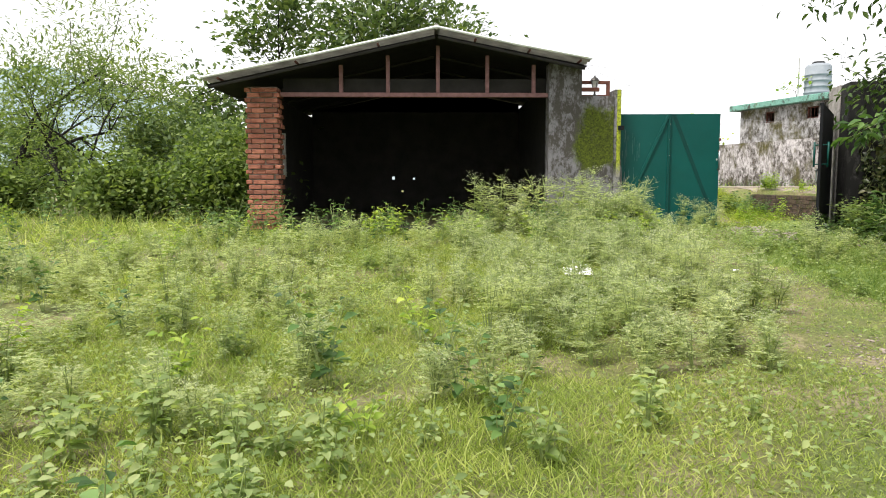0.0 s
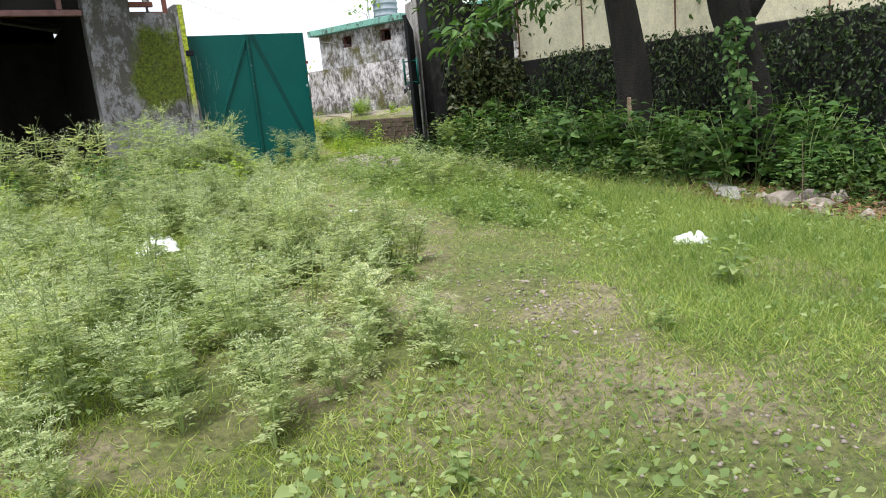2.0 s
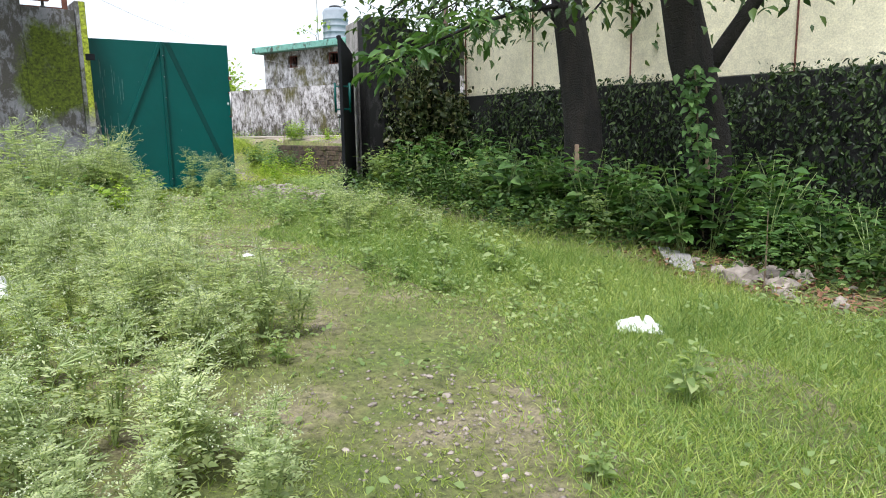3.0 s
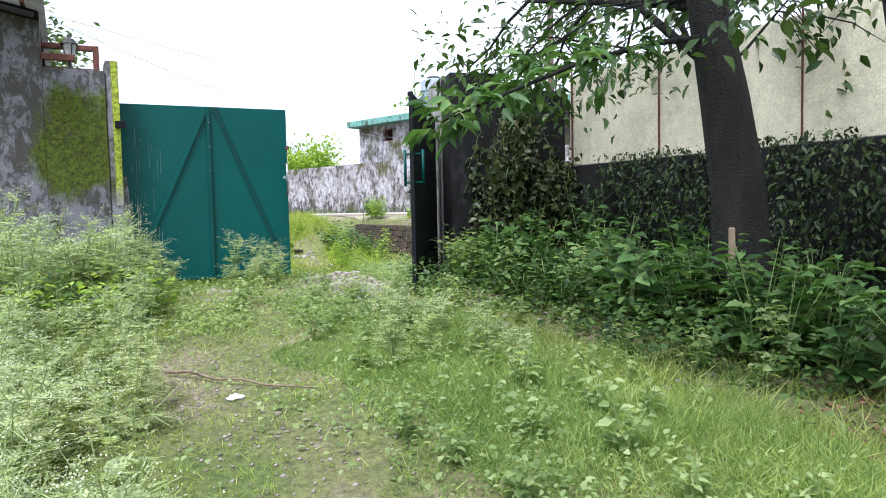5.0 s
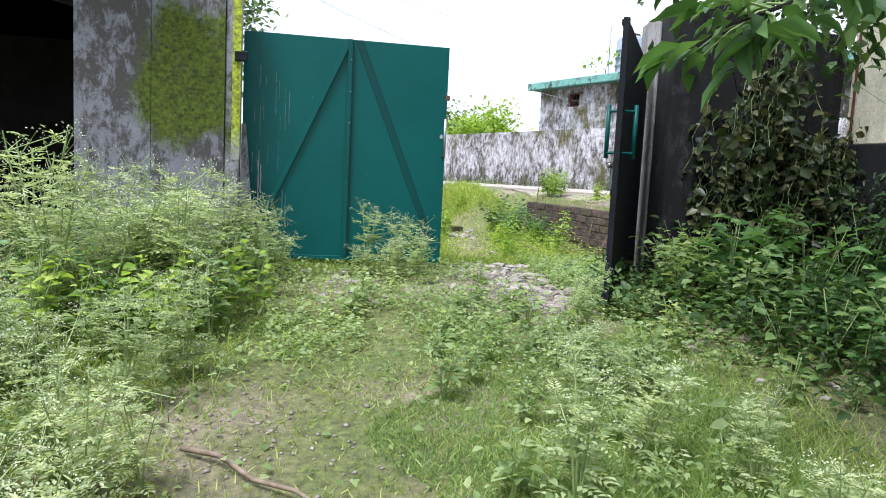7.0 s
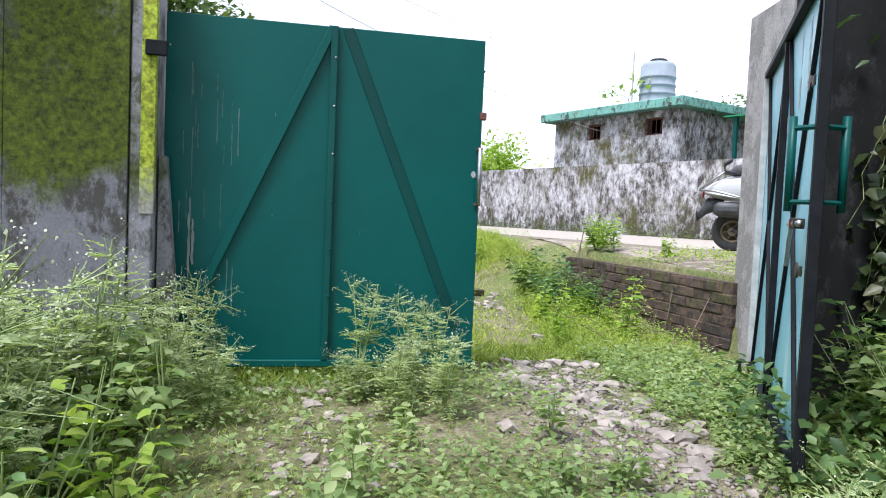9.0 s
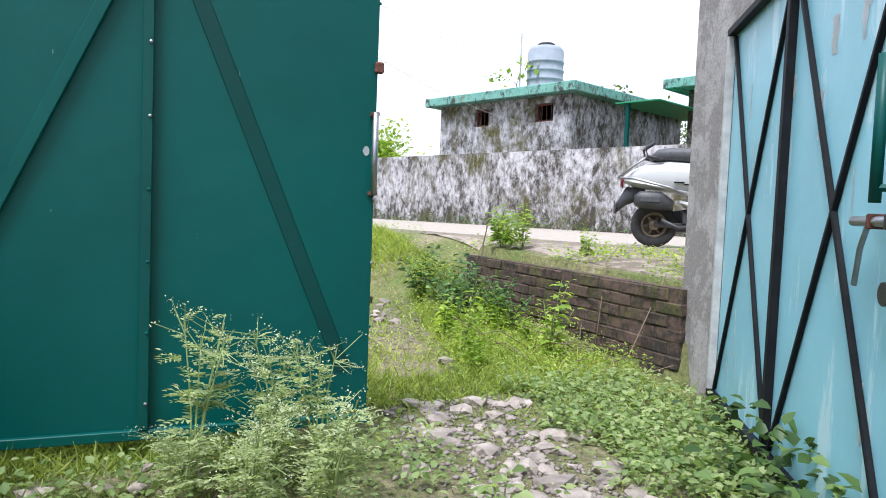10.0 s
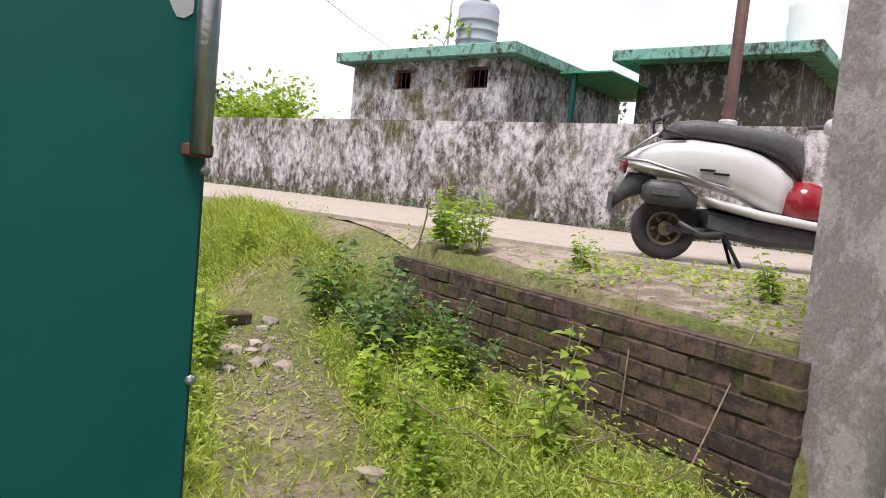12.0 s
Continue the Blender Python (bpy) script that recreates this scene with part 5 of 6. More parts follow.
# fresh weeds beyond the gate, on the verge and on the brick wall
fresh = [broad_plant(h, 80 + k, 0.075, 110, "limeleaf", "fresh lime-green weed beyond the gate") for k, h in enumerate((0.35, 0.5))]
rng = np.random.default_rng(81)
scatter(fresh, pick(48, 4.3, 7.7, 14.2, 18.5, lambda x, y: off_track(x, y)[0] > 0.35 and lane_v(x, y) < 12.3, 0.28) + [(8.02, 16.2), (8.1, 15.95), (8.15, 16.4), (8.0, 16.0), (8.6, 14.2), (8.75, 13.9), (8.3, 15.2), (7.2, 18.1), (6.9, 18.5)], 0.7, 1.2)
bushy = [broad_plant(0.6, 90, 0.10, 150, "bigleaf", "leafy bush at the end of the brick wall")]
scatter(bushy, [(7.45, 16.1), (7.3, 15.7), (7.6, 15.5), (7.3, 16.6), (7.65, 15.9), (7.5, 15.2)], 0.7, 1.0)


# climbers on the old wall
def climber(name, n, y0, y1, x, label, along_x=None):
    k = n
    p = np.stack([x - rng.random(k) ** 1.6 * 0.42, rng.uniform(y0, y1, k), 0.05 + rng.random(k) ** 0.85 * 1.9], 1)
    keepm = np.array([noise.noise((q[1] * 0.9, q[2] * 1.2, 5)) > -0.28 for q in p])
    p = p[keepm]
    if along_x:
        p = np.stack([rng.uniform(*along_x, len(p)), y0 - rng.random(len(p)) ** 1.6 * 0.3, p[:, 2]], 1)
    k = len(p)
    along = np.stack([rng.normal(-0.3, 0.4, k), rng.normal(0, 0.6, k), rng.normal(-0.7, 0.45, k)], 1)
    face = np.stack([np.full(k, -1.0), rng.normal(0, 0.9, k), rng.normal(0.5, 0.7, k)], 1)
    s_ = 0.025 + 0.08 * rng.random(k) ** 2
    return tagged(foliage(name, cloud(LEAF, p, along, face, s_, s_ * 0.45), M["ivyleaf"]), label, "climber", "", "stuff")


climber("climbers", 19000, 2.5, 12.2, 9.34, "dense dark climbers hanging over the old wall")
climber("climbers", 1500, 12.28, 12.29, 9.34, "dark climbers on the wall beside the pier", (8.2, 9.34))


def hanging_vines(n, label):
    """Strands that hang over the pier's shoulder and the wall beside it, leaf by leaf."""
    r_ = np.random.default_rng(44)
    root = thing("hanging_vine", label, "climber")
    bm_ = bmesh.new()
    pos, al = [], []
    for _ in range(n):
        x = 7.95 + 1.4 * r_.random()
        top = min(2.9 if x < 8.65 else 2.2, 2.0 + 2.4 * (x - 7.9)) * r_.uniform(0.55, 1.0)
        y = (12.5 - 0.26 * (x - 7.6) if x < 8.3 else 12.28) - 0.03 - 0.38 * r_.random() ** 1.5
        p, pts = Vector((x, y + 0.1, top)), []
        for k in range(int(r_.integers(7, 14))):
            pts.append(p)
            p = p + Vector((r_.normal(-0.012, 0.035), r_.normal(-0.01, 0.02), -r_.uniform(0.05, 0.1)))
            if p.z < 0.55:
                break
            a = r_.uniform(0, 6.28)
            for sg in (0, 1):
                pos.append(p + Vector((r_.normal(0, 0.03), r_.normal(0, 0.03), 0)))
                al.append((math.cos(a + 3.1 * sg), math.sin(a + 3.1 * sg) - 0.4, r_.normal(-0.45, 0.4)))
        if len(pts) > 2:
            tube(bm_, pts, 0.003, 3)
    part("strand", bm_, M["stem"], root)["kind"] = "stuff"
    k = len(pos)
    face = np.stack([r_.normal(-0.4, 0.7, k), np.full(k, -0.8), r_.normal(0.6, 0.7, k)], 1)
    s_ = 0.04 + 0.11 * r_.random(k) ** 1.6
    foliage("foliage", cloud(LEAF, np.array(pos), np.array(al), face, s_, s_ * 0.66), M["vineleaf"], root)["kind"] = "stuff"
    return root


hanging_vines(115, "dark vine with drooping leaves hanging over the pier")


# ---- trees ----
def grow(bm_, p, d, length, r, depth, r_, tips, droop=0.0, fork=3):
    """Branches that thin and fork; the ends are gathered in tips."""
    pts, rad = [p], [r]
    for k in range(3):
        d = (d + Vector((r_.normal(0, 0.16), r_.normal(0, 0.16), r_.normal(0.02 - droop, 0.1)))).normalized()
        p = p + d * length / 3
        pts.append(p)
        rad.append(r * (1 - 0.16 * (k + 1)))
        if depth <= 1:
            tips.append((p, d))
    tube(bm_, pts, rad, 7 if r > 0.05 else 5)
    if depth == 0:
        return
    for k in range(fork):
        a = r_.uniform(0, 6.28)
        side = d.cross(Vector((math.cos(a), math.sin(a), 0.3))).normalized()
        nd = (d * r_.uniform(0.5, 0.9) + side * r_.uniform(0.5, 0.9)).normalized()
        q = pts[-1] if k < 2 else pts[-2]
        grow(bm_, q, nd, length * r_.uniform(0.6, 0.8), rad[-1] * r_.uniform(0.55, 0.75), depth - 1, r_, tips, droop, fork)


def crown_of(tips, per, spread_, size, r_, hang=0.2, squash=1.0):
    pos, al = [], []
    for p, d in tips:
        for _ in range(per):
            pos.append(p + Vector((r_.normal(0, spread_), r_.normal(0, spread_), r_.normal(0, spread_ * squash))))
            al.append((d.x + r_.normal(0, 0.8), d.y + r_.normal(0, 0.8), d.z - hang + r_.normal(0, 0.5)))
    k = len(pos)
    up = np.stack([r_.normal(0, 0.5, k), r_.normal(0, 0.5, k), np.ones(k)], 1)
    s_ = size * r_.uniform(0.6, 1.3, k)
    return np.array(pos), np.array(al), up, s_


def make_tree(at, height, trunk_r, seed, leaf, mat, label, per=14, spread_=0.3, lean=(0, 0), depth=3, fork=3, slim=0.4, first=0.35, group=""):
    r_ = np.random.default_rng(seed)
    t = thing("tree", label, "tree", at, 0, group)
    bm_ = bmesh.new()
    tips = []
    d = Vector((lean[0], lean[1], 1)).normalized()
    grow(bm_, Vector((0, 0, -0.1)), d, height * first, trunk_r, depth, r_, tips, 0.0, fork)
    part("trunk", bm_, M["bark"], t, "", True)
    pos, al, up, s_ = crown_of(tips, per, spread_, leaf, r_)
    foliage("crown", cloud(LEAF if mat == "treeleaf" else SLIP, pos, al, up, s_, s_ * slim * (1.0 if mat == "treeleaf" else 1.2)), M[mat], t)
    return t


# two dark trees at the old wall: shaped trunks, limbs and hanging leaves
def yard_tree(at, pts, radii, limbs, seed, label, scar):
    r_ = np.random.default_rng(seed)
    t = thing("tree", label, "tree", at, 0, "trees along the old wall")
    bm_ = bmesh.new()
    tube(bm_, pts, radii, 14)
    for v in bm_.verts:
        w = 1 + 0.12 * noise.noise((v.co.x * 6, v.co.y * 6, v.co.z * 1.5 + seed))
        v.co = v.co.lerp(v.co * w, 0.6) if v.co.z < 0.2 else v.co
    tips = []
    for start, d, ln, r in limbs:
        grow(bm_, Vector(start), Vector(d).normalized(), ln, r, 3, r_, tips, 0.02, 3)
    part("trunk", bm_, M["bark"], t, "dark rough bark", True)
    part("scar", boxed((-0.012, -0.028, 0), (0.012, 0.028, 0.36), 0.01), M["barewood"], t, "strip of bare wood").matrix_basis = scar
    hang = bmesh.new()
    for k in range(34):
        a, r = r_.uniform(0, 6.28), r_.uniform(0.35, 1.5)
        z = r_.uniform(2.35, 3.2)
        q = Vector((r * math.cos(a) - 0.3, r * math.sin(a), z))
        o = Vector((q.x * 0.55, q.y * 0.55, z + 0.25))
        tube(hang, [o, o.lerp(q, 0.5) + Vector((0, 0, 0.05)), q], [0.008, 0.006, 0.003], 4)
        tips += [(o.lerp(q, 0.6), (q - o).normalized()), (q, (q - o).normalized())]
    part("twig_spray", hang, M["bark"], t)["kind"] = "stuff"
    low = [(p, d) for p, d in tips if p.z > 2.2 and (p.z < 3.2 or r_.random() < 0.4)]
    pos, al, up, s_ = crown_of(low, 6, 0.17, 0.13, r_, 0.35)
    foliage("crown", cloud(LEAF, pos, al, up, s_, s_ * 0.45), M["treeleaf"], t)
    return t


yard_tree((8.0, 6.7, ground_z(8.0, 6.7)), [(0.02, 0, -0.1), (0, 0, 0.5), (-0.06, 0.0, 1.1), (-0.3, 0.1, 1.9), (-0.5, 0.15, 2.6), (-0.6, 0.2, 3.6), (-0.7, 0.2, 4.6)], [0.27, 0.215, 0.20, 0.20, 0.16, 0.11, 0.06],
          [((-0.22, 0.06, 1.6), (0.04, -0.12, 1.0), 1.6, 0.09), ((-0.3, 0.1, 1.9), (0.1, 0.2, 1.0), 1.6, 0.09), ((-0.5, 0.15, 2.6), (-0.7, -0.5, 0.75), 1.5, 0.06), ((-0.6, 0.2, 3.2), (0.8, 0.5, 0.3), 1.6, 0.06), ((-0.7, 0.2, 4.4), (-0.3, -0.6, 0.6), 1.5, 0.05)], 3,
          "dark-barked tree with a stripped scar by the old wall", pose(-0.20, -0.085, 0.75, 0, -5, 25))
yard_tree((8.3, 8.6, ground_z(8.3, 8.6)), [(0.02, 0, -0.1), (0, 0, 0.5), (-0.02, 0.02, 1.2), (-0.1, 0.1, 2.0), (-0.22, 0.2, 2.9), (-0.3, 0.25, 4.0), (-0.3, 0.3, 5.0)], [0.30, 0.245, 0.23, 0.205, 0.165, 0.115, 0.06],
          [((-0.05, 0.05, 1.6), (0.5, 0.3, 1.0), 1.4, 0.06), ((-0.12, 0.1, 2.2), (-0.6, 0.4, 0.7), 1.5, 0.05), ((-0.22, 0.2, 2.8), (0.2, 0.9, 0.4), 1.6, 0.06), ((-0.25, 0.2, 3.4), (-0.8, -0.3, 0.4), 1.6, 0.06), ((-0.3, 0.3, 4.6), (0.5, -0.2, 0.8), 1.5, 0.05), ((-0.25, 0.2, 2.9), (-0.12, 0.95, 0.22), 1.7, 0.05), ((-0.2, 0.9, 3.2), (-0.1, 0.95, 0.2), 1.6, 0.05)], 9,
          "dark leaning tree standing close to the old wall", pose(-0.228, -0.085, 0.55, 0, -2, 25))


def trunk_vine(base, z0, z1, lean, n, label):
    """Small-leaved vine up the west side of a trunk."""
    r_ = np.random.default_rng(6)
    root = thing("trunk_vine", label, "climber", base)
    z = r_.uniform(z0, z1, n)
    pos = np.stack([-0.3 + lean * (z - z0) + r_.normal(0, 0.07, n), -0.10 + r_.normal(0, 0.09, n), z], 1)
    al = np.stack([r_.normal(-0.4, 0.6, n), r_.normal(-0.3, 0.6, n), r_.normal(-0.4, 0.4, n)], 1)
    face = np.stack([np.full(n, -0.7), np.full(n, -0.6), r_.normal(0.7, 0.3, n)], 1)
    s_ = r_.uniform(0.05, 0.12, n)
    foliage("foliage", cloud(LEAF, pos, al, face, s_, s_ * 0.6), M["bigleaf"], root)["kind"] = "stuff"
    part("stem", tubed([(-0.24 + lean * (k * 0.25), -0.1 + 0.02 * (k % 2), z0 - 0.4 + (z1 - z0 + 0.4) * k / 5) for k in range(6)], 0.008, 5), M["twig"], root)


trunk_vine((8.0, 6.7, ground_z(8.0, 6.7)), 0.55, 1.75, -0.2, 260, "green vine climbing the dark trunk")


def pinnate_sapling(at, h, tilt):
    """A thin arching stem with paired leaflets on its fronds."""
    r_ = np.random.default_rng(int(h * 100))
    root = thing("pinnate_sapling", "young sapling with paired oval leaflets", "sapling", at, tilt, "pinnate saplings")
    part("stem", tubed([(0, 0, -0.03), (0.02, 0, h * 0.5), (-0.03, 0, h)], [0.008, 0.006, 0.003], 5), M["twig"], root)
    pos, al = [], []
    for f in range(9):
        a, zz = f * 2.4, h * (0.45 + 0.065 * f)
        d = Vector((math.cos(a), math.sin(a), 0.35))
        side = Vector((-math.sin(a), math.cos(a), 0))
        for j in range(7):
            q = Vector((0, 0, zz)) + d * 0.045 * (j + 1) - Vector((0, 0, 0.006 * j * j))
            for sg in (-1, 1):
                pos.append(q)
                al.append(side * sg + d * 0.45)
    k = len(pos)
    up = np.stack([r_.normal(0, 0.2, k), r_.normal(0, 0.2, k), np.ones(k)], 1)
    s_ = r_.uniform(0.06, 0.085, k)
    foliage("foliage", cloud(LEAF, np.array(pos), np.array(al), up, s_, s_ * 0.42), M["bigleaf"], root)["kind"] = "stuff"


pinnate_sapling((6.85, 5.5, ground_z(6.85, 5.5)), 0.62, 20)
make_tree((10.5, 11.4, 0.4), 6.8, 0.16, 17, 0.13, "treeleaf", "dark leafy tree behind the gate pier", 22, 0.2, (-0.05, -0.2), 3, 3, 0.45, 0.35, "trees along the old wall")


# the leafy bough that reaches out over the path's edge
bough = thing("hanging_bough", "bright leafy bough reaching out from the yard tree", "bough", (0, 0, 0))
r_ = np.random.default_rng(12)
main = [(8.15, 8.75, 2.75), (7.4, 8.8, 2.62), (6.6, 8.75, 2.38), (5.9, 8.72, 2.1), (5.42, 8.7, 1.9)]
part("branch", tubed(main, [0.03, 0.024, 0.018, 0.012, 0.005], 7), M["bark"], bough, "", True)
tips = []
for k in range(34):
    t = r_.uniform(0.3, 1.0) * 3.99
    a_, b_ = Vector(main[int(t)]), Vector(main[int(t) + 1])
    p_ = a_.lerp(b_, t % 1)
    d_ = Vector((-0.5 + r_.normal(0, 0.4), r_.normal(0, 0.8), r_.normal(-0.15, 0.4))).normalized()
    e_ = p_ + d_ * r_.uniform(0.12, 0.32)
    part("twig", tubed([p_, p_.lerp(e_, 0.5) + Vector((0, 0, 0.02)), e_], [0.006, 0.004, 0.002], 4), M["stem"], bough)
    tips += [(p_.lerp(e_, 0.6), d_), (e_, d_)]
pos, al, up, s_ = crown_of(tips, 4, 0.055, 0.16, r_, 0.35)
foliage("foliage", cloud(LEAF, pos, al, up, s_, s_ * 0.40), M["bigleaf"], bough, "long bright green leaves")["kind"] = "stuff"

# trees and bushes to the west and beyond
make_tree((-11.5, 19, 0.2), 7.5, 0.16, 21, 0.17, "palefarleaf", "thin feathery tree on the west side", 17, 0.26, (0.05, 0), 3, 4, 0.24, 0.42, "trees to the west")
make_tree((-8.5, 19, 0.2), 6.6, 0.14, 22, 0.17, "palefarleaf", "feathery tree with airy crown", 17, 0.26, (-0.3, 0), 3, 4, 0.24, 0.4, "trees to the west")
make_tree((-6.6, 16, 0.2), 5.0, 0.10, 23, 0.15, "palefarleaf", "small leaning feathery tree", 18, 0.24, (-0.35, 0), 3, 4, 0.24, 0.4, "trees to the west")
for k, (x, y, h, mt, lb) in enumerate(((-9.5, 25, 5.2, "farleaf", "dark green bush"), (-7.0, 22, 5.0, "farleaf", "dark green bushy tree"), (-13.5, 24, 5.0, "farleaf", "dark bushy tree"), (-5.2, 19, 4.4, "farleaf", "bushy tree beside the shed"), (-5.0, 16.2, 3.2, "palefarleaf", "pale green bush beside the shed"), (-4.5, 14.8, 2.5, "palefarleaf", "pale green shrub at the brick pier"),
                                      (-17, 26, 6.0, "farleaf", "dark bushy tree"), (-6.4, 15.2, 2.2, "palefarleaf", "pale green shrub"), (-10, 16, 2.2, "palefarleaf", "pale shrub"), (-13, 18, 2.6, "palefarleaf", "pale shrub"))):
    make_tree((x, y, 0.2), h, 0.09, 30 + k, 0.16 if mt == "farleaf" else 0.13, mt, lb + " west of the yard", 26, 0.34, (0.05, 0), 3, 4, 0.55, 0.3, "bushes to the west")
for k, (x, y, h, w) in enumerate(((-5.2, 27, 10.6, 0.26), (-2.2, 28, 11.4, 0.28), (0.0, 31, 11.2, 0.26))):
    make_tree((x, y, 0.4), h, w, 50 + k, 0.26, "farleaf", "tall grey-green tree behind the shed", 26, 0.42, (0, 0), 3, 4, 0.5, 0.36, "tall trees behind the shed")
for k, (v, s_, h, mt) in enumerate(((21.5, 26.5, 4.2, "limeleaf"), (22.5, 30, 4.8, "farleaf"), (21.0, 34, 4.4, "limeleaf"), (24, 38, 5.5, "farleaf"), (21.5, 44, 4.6, "limeleaf"), (30, 22, 7.5, "farleaf"), (32, 14, 8.0, "farleaf"))):
    x, y = lane_xy(v, s_)
    make_tree((x, y, 0.9), h, 0.10, 70 + k, 0.17, mt, "leafy tree behind the lane wall", 22, 0.36, (0, 0), 3, 4, 0.55, 0.3, "trees behind the lane wall")
rp = make_tree((*lane_xy(20.0, 18.95), 4.14), 0.95, 0.02, 91, 0.15, "limeleaf", "yellow-green sapling growing on the roof", 2, 0.06, (0, 0), 2, 2, 0.6, 0.5)

# far hill behind the west trees, distance haze put into its colour
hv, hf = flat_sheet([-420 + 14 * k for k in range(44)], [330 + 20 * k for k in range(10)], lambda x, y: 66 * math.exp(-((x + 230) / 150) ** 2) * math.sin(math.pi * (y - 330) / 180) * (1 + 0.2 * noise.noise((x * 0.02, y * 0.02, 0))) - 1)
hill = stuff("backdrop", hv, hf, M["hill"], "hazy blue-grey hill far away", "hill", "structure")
hill.data.shade_smooth()

# ---- stones, litter, sticks ----
def stone(name, x, y, r, seed, mat="stone", label="pale broken stone lying on soil", group="loose stones", flat=0.55, lift=0.25):
    r_ = random.Random(seed)
    bm_ = bmesh.new()
    bmesh.ops.create_icosphere(bm_, subdivisions=1 if r < 0.1 else 2, radius=1)
    for v in bm_.verts:
        k = 1 + 0.5 * noise.noise(v.co * 1.6 + Vector((seed, 0, 0)))
        v.co = Vector((v.co.x * r * k, v.co.y * r * k * 0.75, v.co.z * r * k * flat))
    ob = part(name, bm_, M[mat], None)
    ob.matrix_basis = pose(x, y, ground_z(x, y) + r * flat * lift, r_.uniform(-12, 12), r_.uniform(-12, 12), r_.uniform(0, 360))
    return tagged(ob, label, "stone", group)


sr = random.Random(8)
for k in range(190):
    x, y = sr.gauss(6.15, 0.23), sr.uniform(11.4, 13.7)
    stone("stone", x + 0.12 * (y - 12.3), y, 0.024 + 0.07 * sr.random() ** 2.2, k, flat=0.4)
for k in range(40):
    stone("stone", sr.uniform(4.35, 4.95), sr.uniform(11.6, 13.25), 0.02 + 0.05 * sr.random() ** 2.5, 700 + k, flat=0.4)
for k in range(34):
    stone("stone", sr.uniform(6.6, 7.7) - 0.1 * (k % 3), sr.uniform(4.6, 6.7), sr.uniform(0.03, 0.09), 100 + k)
for k in range(26):
    stone("stone", sr.uniform(6.4, 7.2), sr.uniform(7.6, 11.0), sr.uniform(0.03, 0.07), 150 + k)
for k, (x, y, r) in enumerate(((6.95, 5.75, 0.2), (7.25, 5.65, 0.16), (7.0, 5.45, 0.13), (7.5, 5.5, 0.12))):
    stone("boulder", x, y, r, 200 + k, "stone", "grey boulder half sunk among dead leaves", "boulders", 0.5, 0.35)
for k in range(28):
    x, y = sr.gauss(4.0, 0.45), sr.gauss(8.0, 0.8)
    stone("pebble", x, y, sr.uniform(0.008, 0.024), 300 + k, "stone", "small pebble on bare soil", "pebbles")
for k in range(30):
    stone("pebble", sr.gauss(3.4, 0.35), sr.gauss(5.1, 0.4), sr.uniform(0.01, 0.028), 360 + k, "stone", "small pebble on bare soil", "pebbles")
for k in range(16):
    stone("stone", sr.gauss(6.8, 0.22), sr.gauss(16.1, 0.5), sr.uniform(0.03, 0.08), 400 + k)


def gravel(name, places, rmin, rmax, seed, label):
    """Small broken chips strewn over bare soil, too many to tell apart."""
    r_ = np.random.default_rng(seed)
    n = len(places)
    oct_ = np.array([(1, 0, 0), (-0.9, 0.2, 0), (0, 1, 0.1), (0.1, -1, 0), (0.1, 0, 1), (0, 0, -1)], float)
    tri = np.array([(0, 2, 4), (2, 1, 4), (1, 3, 4), (3, 0, 4), (2, 0, 5), (1, 2, 5), (3, 1, 5), (0, 3, 5)])
    r = rmin + (rmax - rmin) * r_.random(n) ** 2
    a = r_.uniform(0, 6.28, n)
    sh = oct_[None] * (1 + r_.normal(0, 0.18, (n, 6, 1))) * r[:, None, None] * np.array([1, 0.75, 0.5])
    v = np.empty_like(sh)
    v[..., 0] = sh[..., 0] * np.cos(a)[:, None] - sh[..., 1] * np.sin(a)[:, None] + places[:, 0, None]
    v[..., 1] = sh[..., 0] * np.sin(a)[:, None] + sh[..., 1] * np.cos(a)[:, None] + places[:, 1, None]
    v[..., 2] = sh[..., 2] + (places[:, 2] + r * 0.2)[:, None]
    f = (tri[None] + (np.arange(n) * 6)[:, None, None]).reshape(-1, 3)
    return tagged(foliage(name, (v.reshape(-1, 3), f), M["stone"]), label, "gravel", "", "stuff")


def strewn(n, cx, cy, sx, sy, seed, slope=0.0):
    r_ = np.random.default_rng(seed)
    y = r_.uniform(cy - sy, cy + sy, n) if slope else r_.normal(cy, sy, n)
    x = r_.normal(cx, sx, n) + slope * (y - cy)
    return np.array([(p, q, ground_z(p, q)) for p, q in zip(x, y)])


gravel("gravel", strewn(2600, 6.15, 12.5, 0.24, 1.2, 1, 0.12), 0.006, 0.026, 2, "pale broken chips on the bare ground at the gate")
gravel("gravel", np.concatenate([strewn(900, 6.68, 15.75, 0.2, 0.9, 9, 0.3), strewn(500, 4.55, 12.1, 0.2, 0.4, 3), strewn(450, 3.5, 5.1, 0.3, 0.4, 4), strewn(380, 4.05, 8.1, 0.3, 0.6, 5), strewn(220, 2.9, 3.2, 0.25, 0.4, 6), strewn(260, 3.95, 9.6, 0.25, 0.5, 7)]), 0.005, 0.02, 8, "scattered chips in the worn hollows of the path")
bs = part("loose_brick", boxed((-0.11, -0.055, 0), (0.11, 0.055, 0.075), 0.008), M["mossbrick"], None)
bs.matrix_basis = pose(6.75, 16.7, ground_z(6.75, 16.7) + 0.01, 4, 3, 25)
tagged(bs, "dark broken brick lying on gravel", "brick")

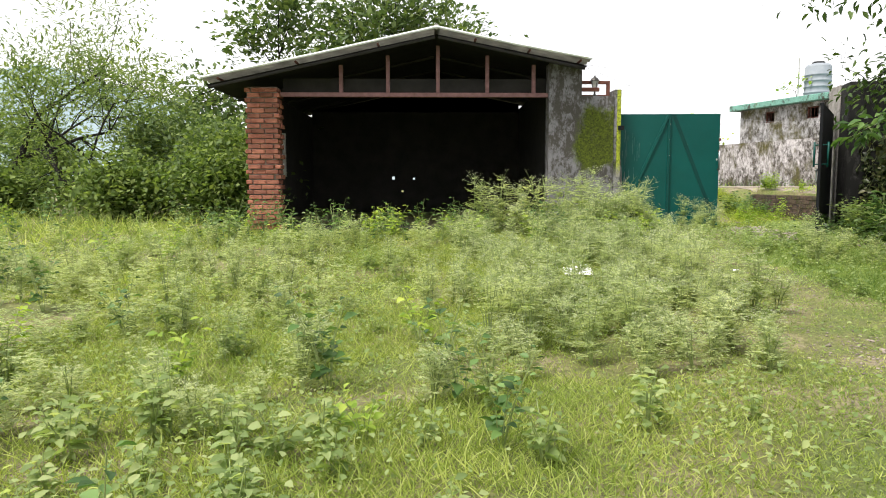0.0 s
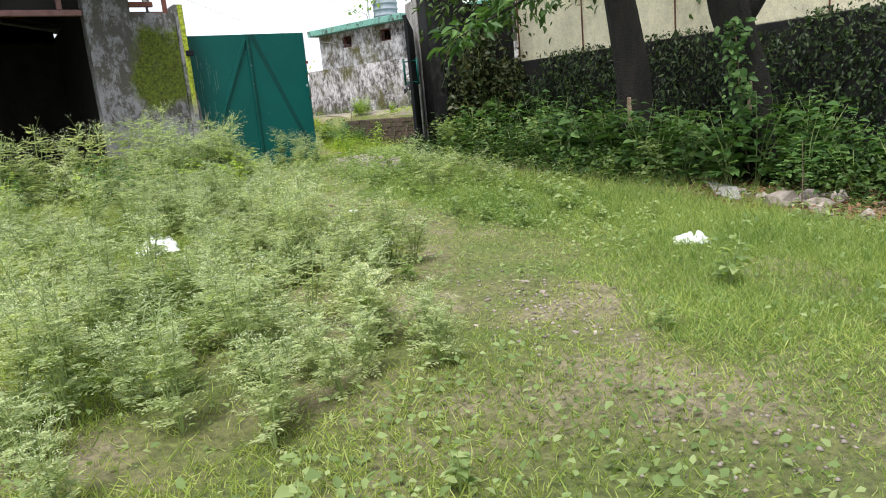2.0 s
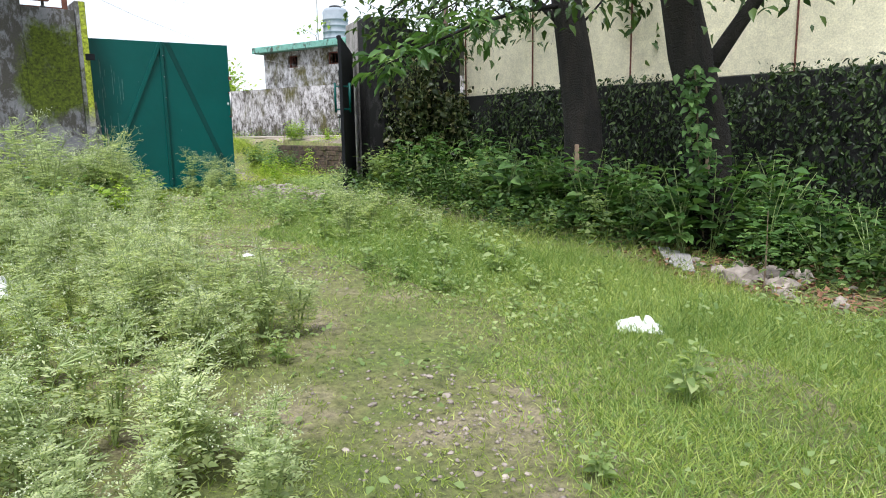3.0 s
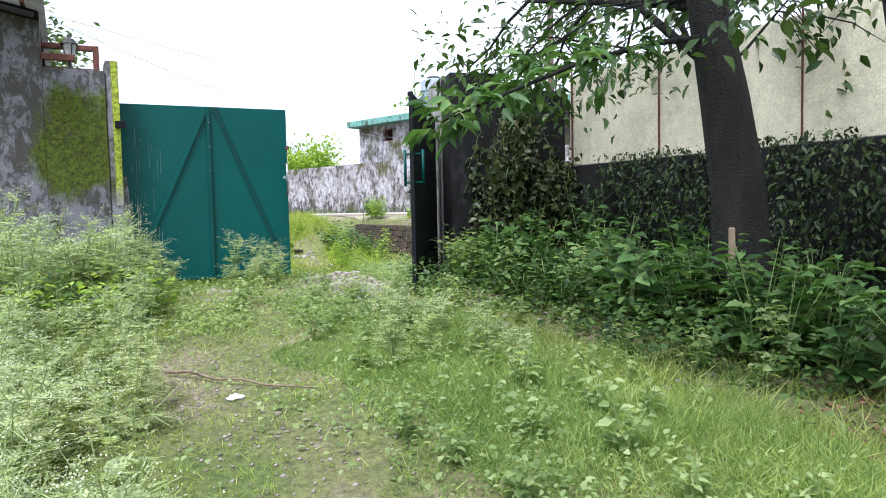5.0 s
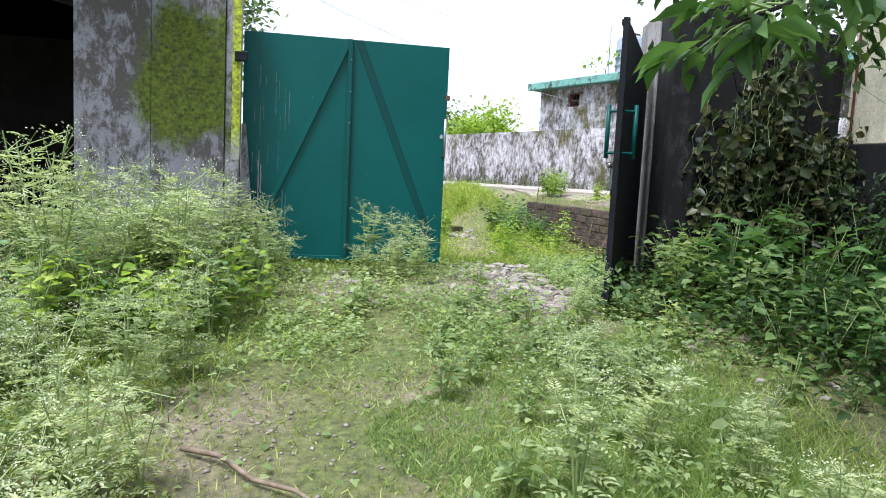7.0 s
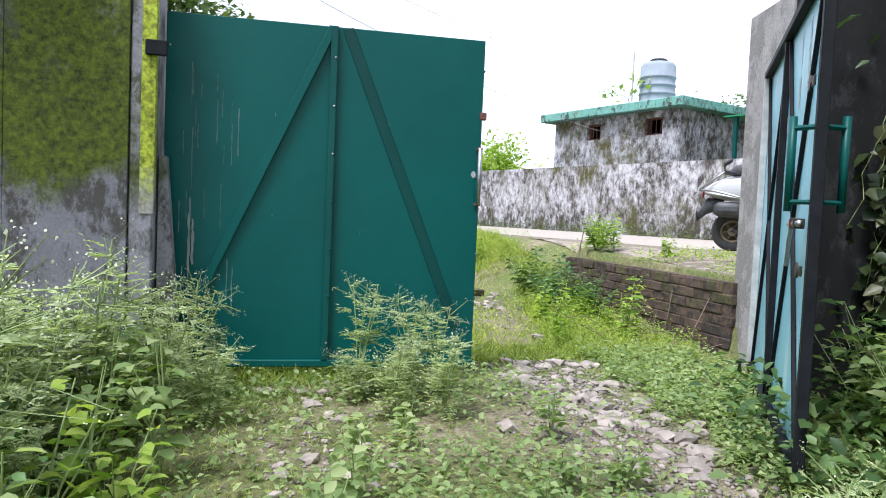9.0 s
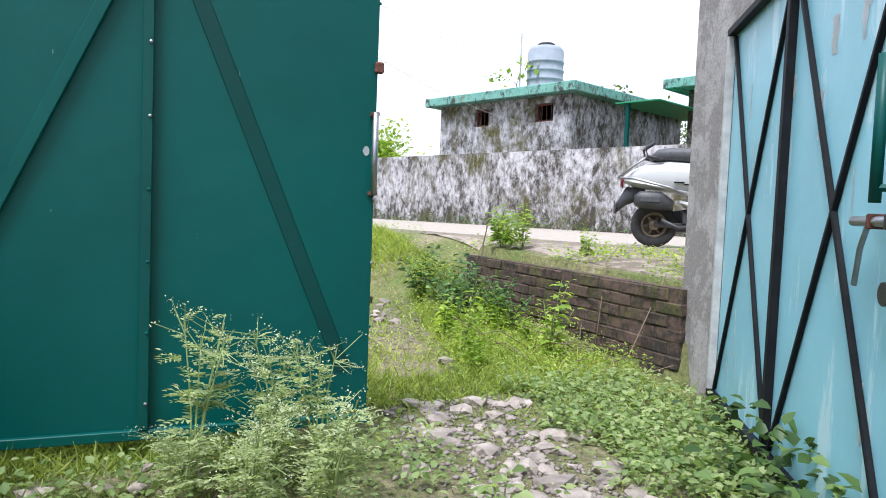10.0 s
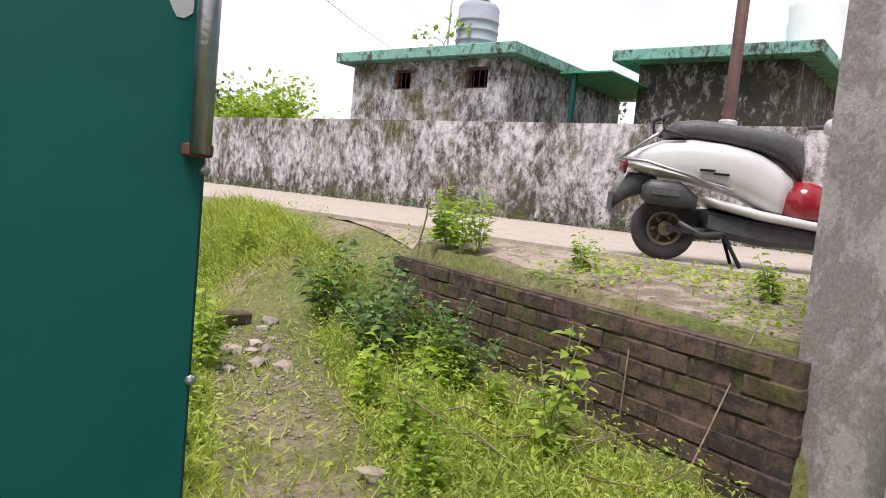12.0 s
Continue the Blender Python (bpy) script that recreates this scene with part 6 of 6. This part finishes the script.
k_ = 900
lp = np.stack([rng.uniform(6.5, 8.2, k_), rng.uniform(4.6, 7.0, k_), np.zeros(k_)], 1)
lp[:, 2] = [ground_z(x, y) + rng.uniform(0.005, 0.04) for x, y, _ in lp]
tagged(foliage("dead_leaves", cloud(LEAF, lp, np.stack([rng.normal(0, 1, k_), rng.normal(0, 1, k_), rng.normal(0, 0.2, k_)], 1), np.stack([rng.normal(0, 0.3, k_), rng.normal(0, 0.3, k_), np.ones(k_)], 1), rng.uniform(0.04, 0.09, k_), rng.uniform(0.02, 0.05, k_)), M["leaflitter"]), "red-brown dead leaves under the trees", "leaf litter", "", "stuff")


def crumpled(name, x, y, sx, sy, h, seed, label, mat="plastic", turn=None):
    """A crumpled sheet: a wrinkled, doubled skin."""
    bm_ = bmesh.new()
    bmesh.ops.create_grid(bm_, x_segments=14, y_segments=12, size=1)
    for v in bm_.verts:
        q = Vector((v.co.x * 1.7, v.co.y * 1.7, seed))
        v.co = Vector((v.co.x * sx * (1 + 0.25 * noise.noise(q * 1.3)), v.co.y * sy * (1 + 0.25 * noise.noise(q * 1.1 + Vector((5, 0, 0)))), h * max(0.0, 0.45 + 0.8 * noise.noise(q * 2)) * (1.1 - max(abs(v.co.x), abs(v.co.y)) ** 2)))
    bmesh.ops.solidify(bm_, geom=bm_.faces[:], thickness=0.004)
    ob = part(name, bm_, M[mat], None, "", True)
    ob.matrix_basis = pose(x, y, ground_z(x, y) + (0.005 if sx > 0.1 else 0.01), 0, 0, seed * 40 if turn is None else turn)
    return tagged(ob, label, "litter")


crumpled("plastic_bag", 5.20, 5.43, 0.14, 0.09, 0.10, 1, "crumpled white plastic bag lying on grass", "plastic", -52)
crumpled("plastic_sheet", 2.0, 8.6, 0.28, 0.18, 0.16, 2, "crumpled white plastic sheet among weeds")
crumpled("plastic_wrapper", 7.0, 7.45, 0.06, 0.035, 0.04, 4, "white plastic wrapper by the undergrowth")
crumpled("paper_scrap", 4.0, 8.75, 0.05, 0.035, 0.03, 5, "small white scrap on bare soil")


def stick(pts, r, label, group="sticks"):
    ob = part("stick", tubed([(x, y, ground_z(x, y) + z) for x, y, z in pts], [r * (1 - 0.5 * k / (len(pts) - 1)) for k in range(len(pts))], 6), M["twig"], None, "", True)
    return tagged(ob, label, "stick", group)


stick([(3.68, 9.35, 0.03), (3.82, 9.25, 0.05), (3.95, 9.1, 0.03), (4.09, 8.98, 0.045), (4.2, 8.85, 0.025), (4.46, 8.62, 0.02)], 0.012, "dry crooked stick lying across the path")
for k in range(14):
    a = sr.uniform(0, 6.28)
    x, y = sr.uniform(7.15, 7.75), sr.uniform(13.7, 14.6)
    stick([(x, y, 0.02), (x + 0.25 * math.cos(a), y + 0.25 * math.sin(a), sr.uniform(0.05, 0.18)), (x + 0.5 * math.cos(a), y + 0.45 * math.sin(a), sr.uniform(0.03, 0.28))], 0.0055, "dry thorny twig heaped beside the pier", "dry twigs")
for k in range(3):
    sl = part("sheet_piece", boxed((-0.26, -0.055, 0), (0.26, 0.055, 0.018), 0.004), M["cement"], None)
    x, y = 7.1 + 0.05 * k, 6.35 + 0.13 * k
    sl.matrix_basis = pose(x, y, ground_z(x, y) + 0.03, 4, -6, 38 + 3 * k)
    tagged(sl, "broken grey roofing strip on the ground", "rubble", "roofing strips")
sap = thing("dry_sapling", "dry reddish sapling on the brick wall end", "sapling", (7.95, 16.45, 1.06))
bm_ = bmesh.new()
tips = []
grow(bm_, Vector((0, 0, -0.03)), Vector((0.05, 0, 1)), 0.42, 0.008, 3, np.random.default_rng(4), tips, 0, 3)
part("stem", bm_, M["twig"], sap)

# ---- bricks, laid last ----
def brick_mesh(name, l, w, h, seed, mat):
    r_ = random.Random(seed)
    bm_ = bmesh.new()
    box(bm_, (-l / 2, -w / 2, 0), (l / 2, w / 2, h), None, 0.006)
    for v in bm_.verts:
        v.co += Vector([r_.uniform(-0.003, 0.003) for _ in range(3)])
    me = bpy.data.meshes.new(name)
    bmesh.ops.recalc_face_normals(bm_, faces=bm_.faces)
    bm_.to_mesh(me)
    bm_.free()
    me.materials.append(mat)
    return me


def lay(me, parent, x, y, z, rz=0.0):
    ob = new("brick", me)
    ob.parent = parent
    ob.matrix_basis = pose(x, y, z, 0, 0, rz)
    return ob


br = random.Random(3)
red = [brick_mesh("brick", 0.225, 0.11, 0.072, k, M["brick"]) for k in range(4)]
redhalf = [brick_mesh("brick", 0.105, 0.11, 0.072, 9 + k, M["brick"]) for k in range(3)]
part("pier_core", boxed((-3.12, 0.02, 0.15), (-2.58, 0.34, 3.05)), M["mortar"], shed)
for c in range(31):
    z = 0.18 + c * 0.0925
    xs = [(-3.03, 0.225), (-2.79, 0.225), (-2.61, 0.105)] if c % 2 else [(-3.09, 0.105), (-2.91, 0.225), (-2.67, 0.225)]
    jut = 0.03 if c % 2 else -0.01
    for x, l in xs:
        lay(br.choice(red if l > 0.2 else redhalf), shed, x + br.uniform(-0.008, 0.008) + jut, 0.04 + br.uniform(-0.02, 0.012), z, br.uniform(-2, 2))
    lay(br.choice(red), shed, -2.60 + jut + br.uniform(-0.012, 0.012), 0.21, z, 90)
mossy_bricks = [brick_mesh("brick", 0.234, 0.11, 0.079, 20 + k, M["mossbrick"]) for k in range(5)]
for c in range(8):
    z = 0.36 + c * 0.0865
    for k in range(13):
        y = 13.71 + k * 0.243 + (0.12 if c % 2 else 0)
        if y < 16.6:
            lay(br.choice(mossy_bricks), rwall, 7.905 + br.uniform(-0.008, 0.008), y, z, 90 + br.uniform(-1.5, 1.5))
for c in range(8):
    lay(br.choice(mossy_bricks), rwall, 7.97, 16.565, 0.36 + c * 0.0865, br.uniform(-2, 2))
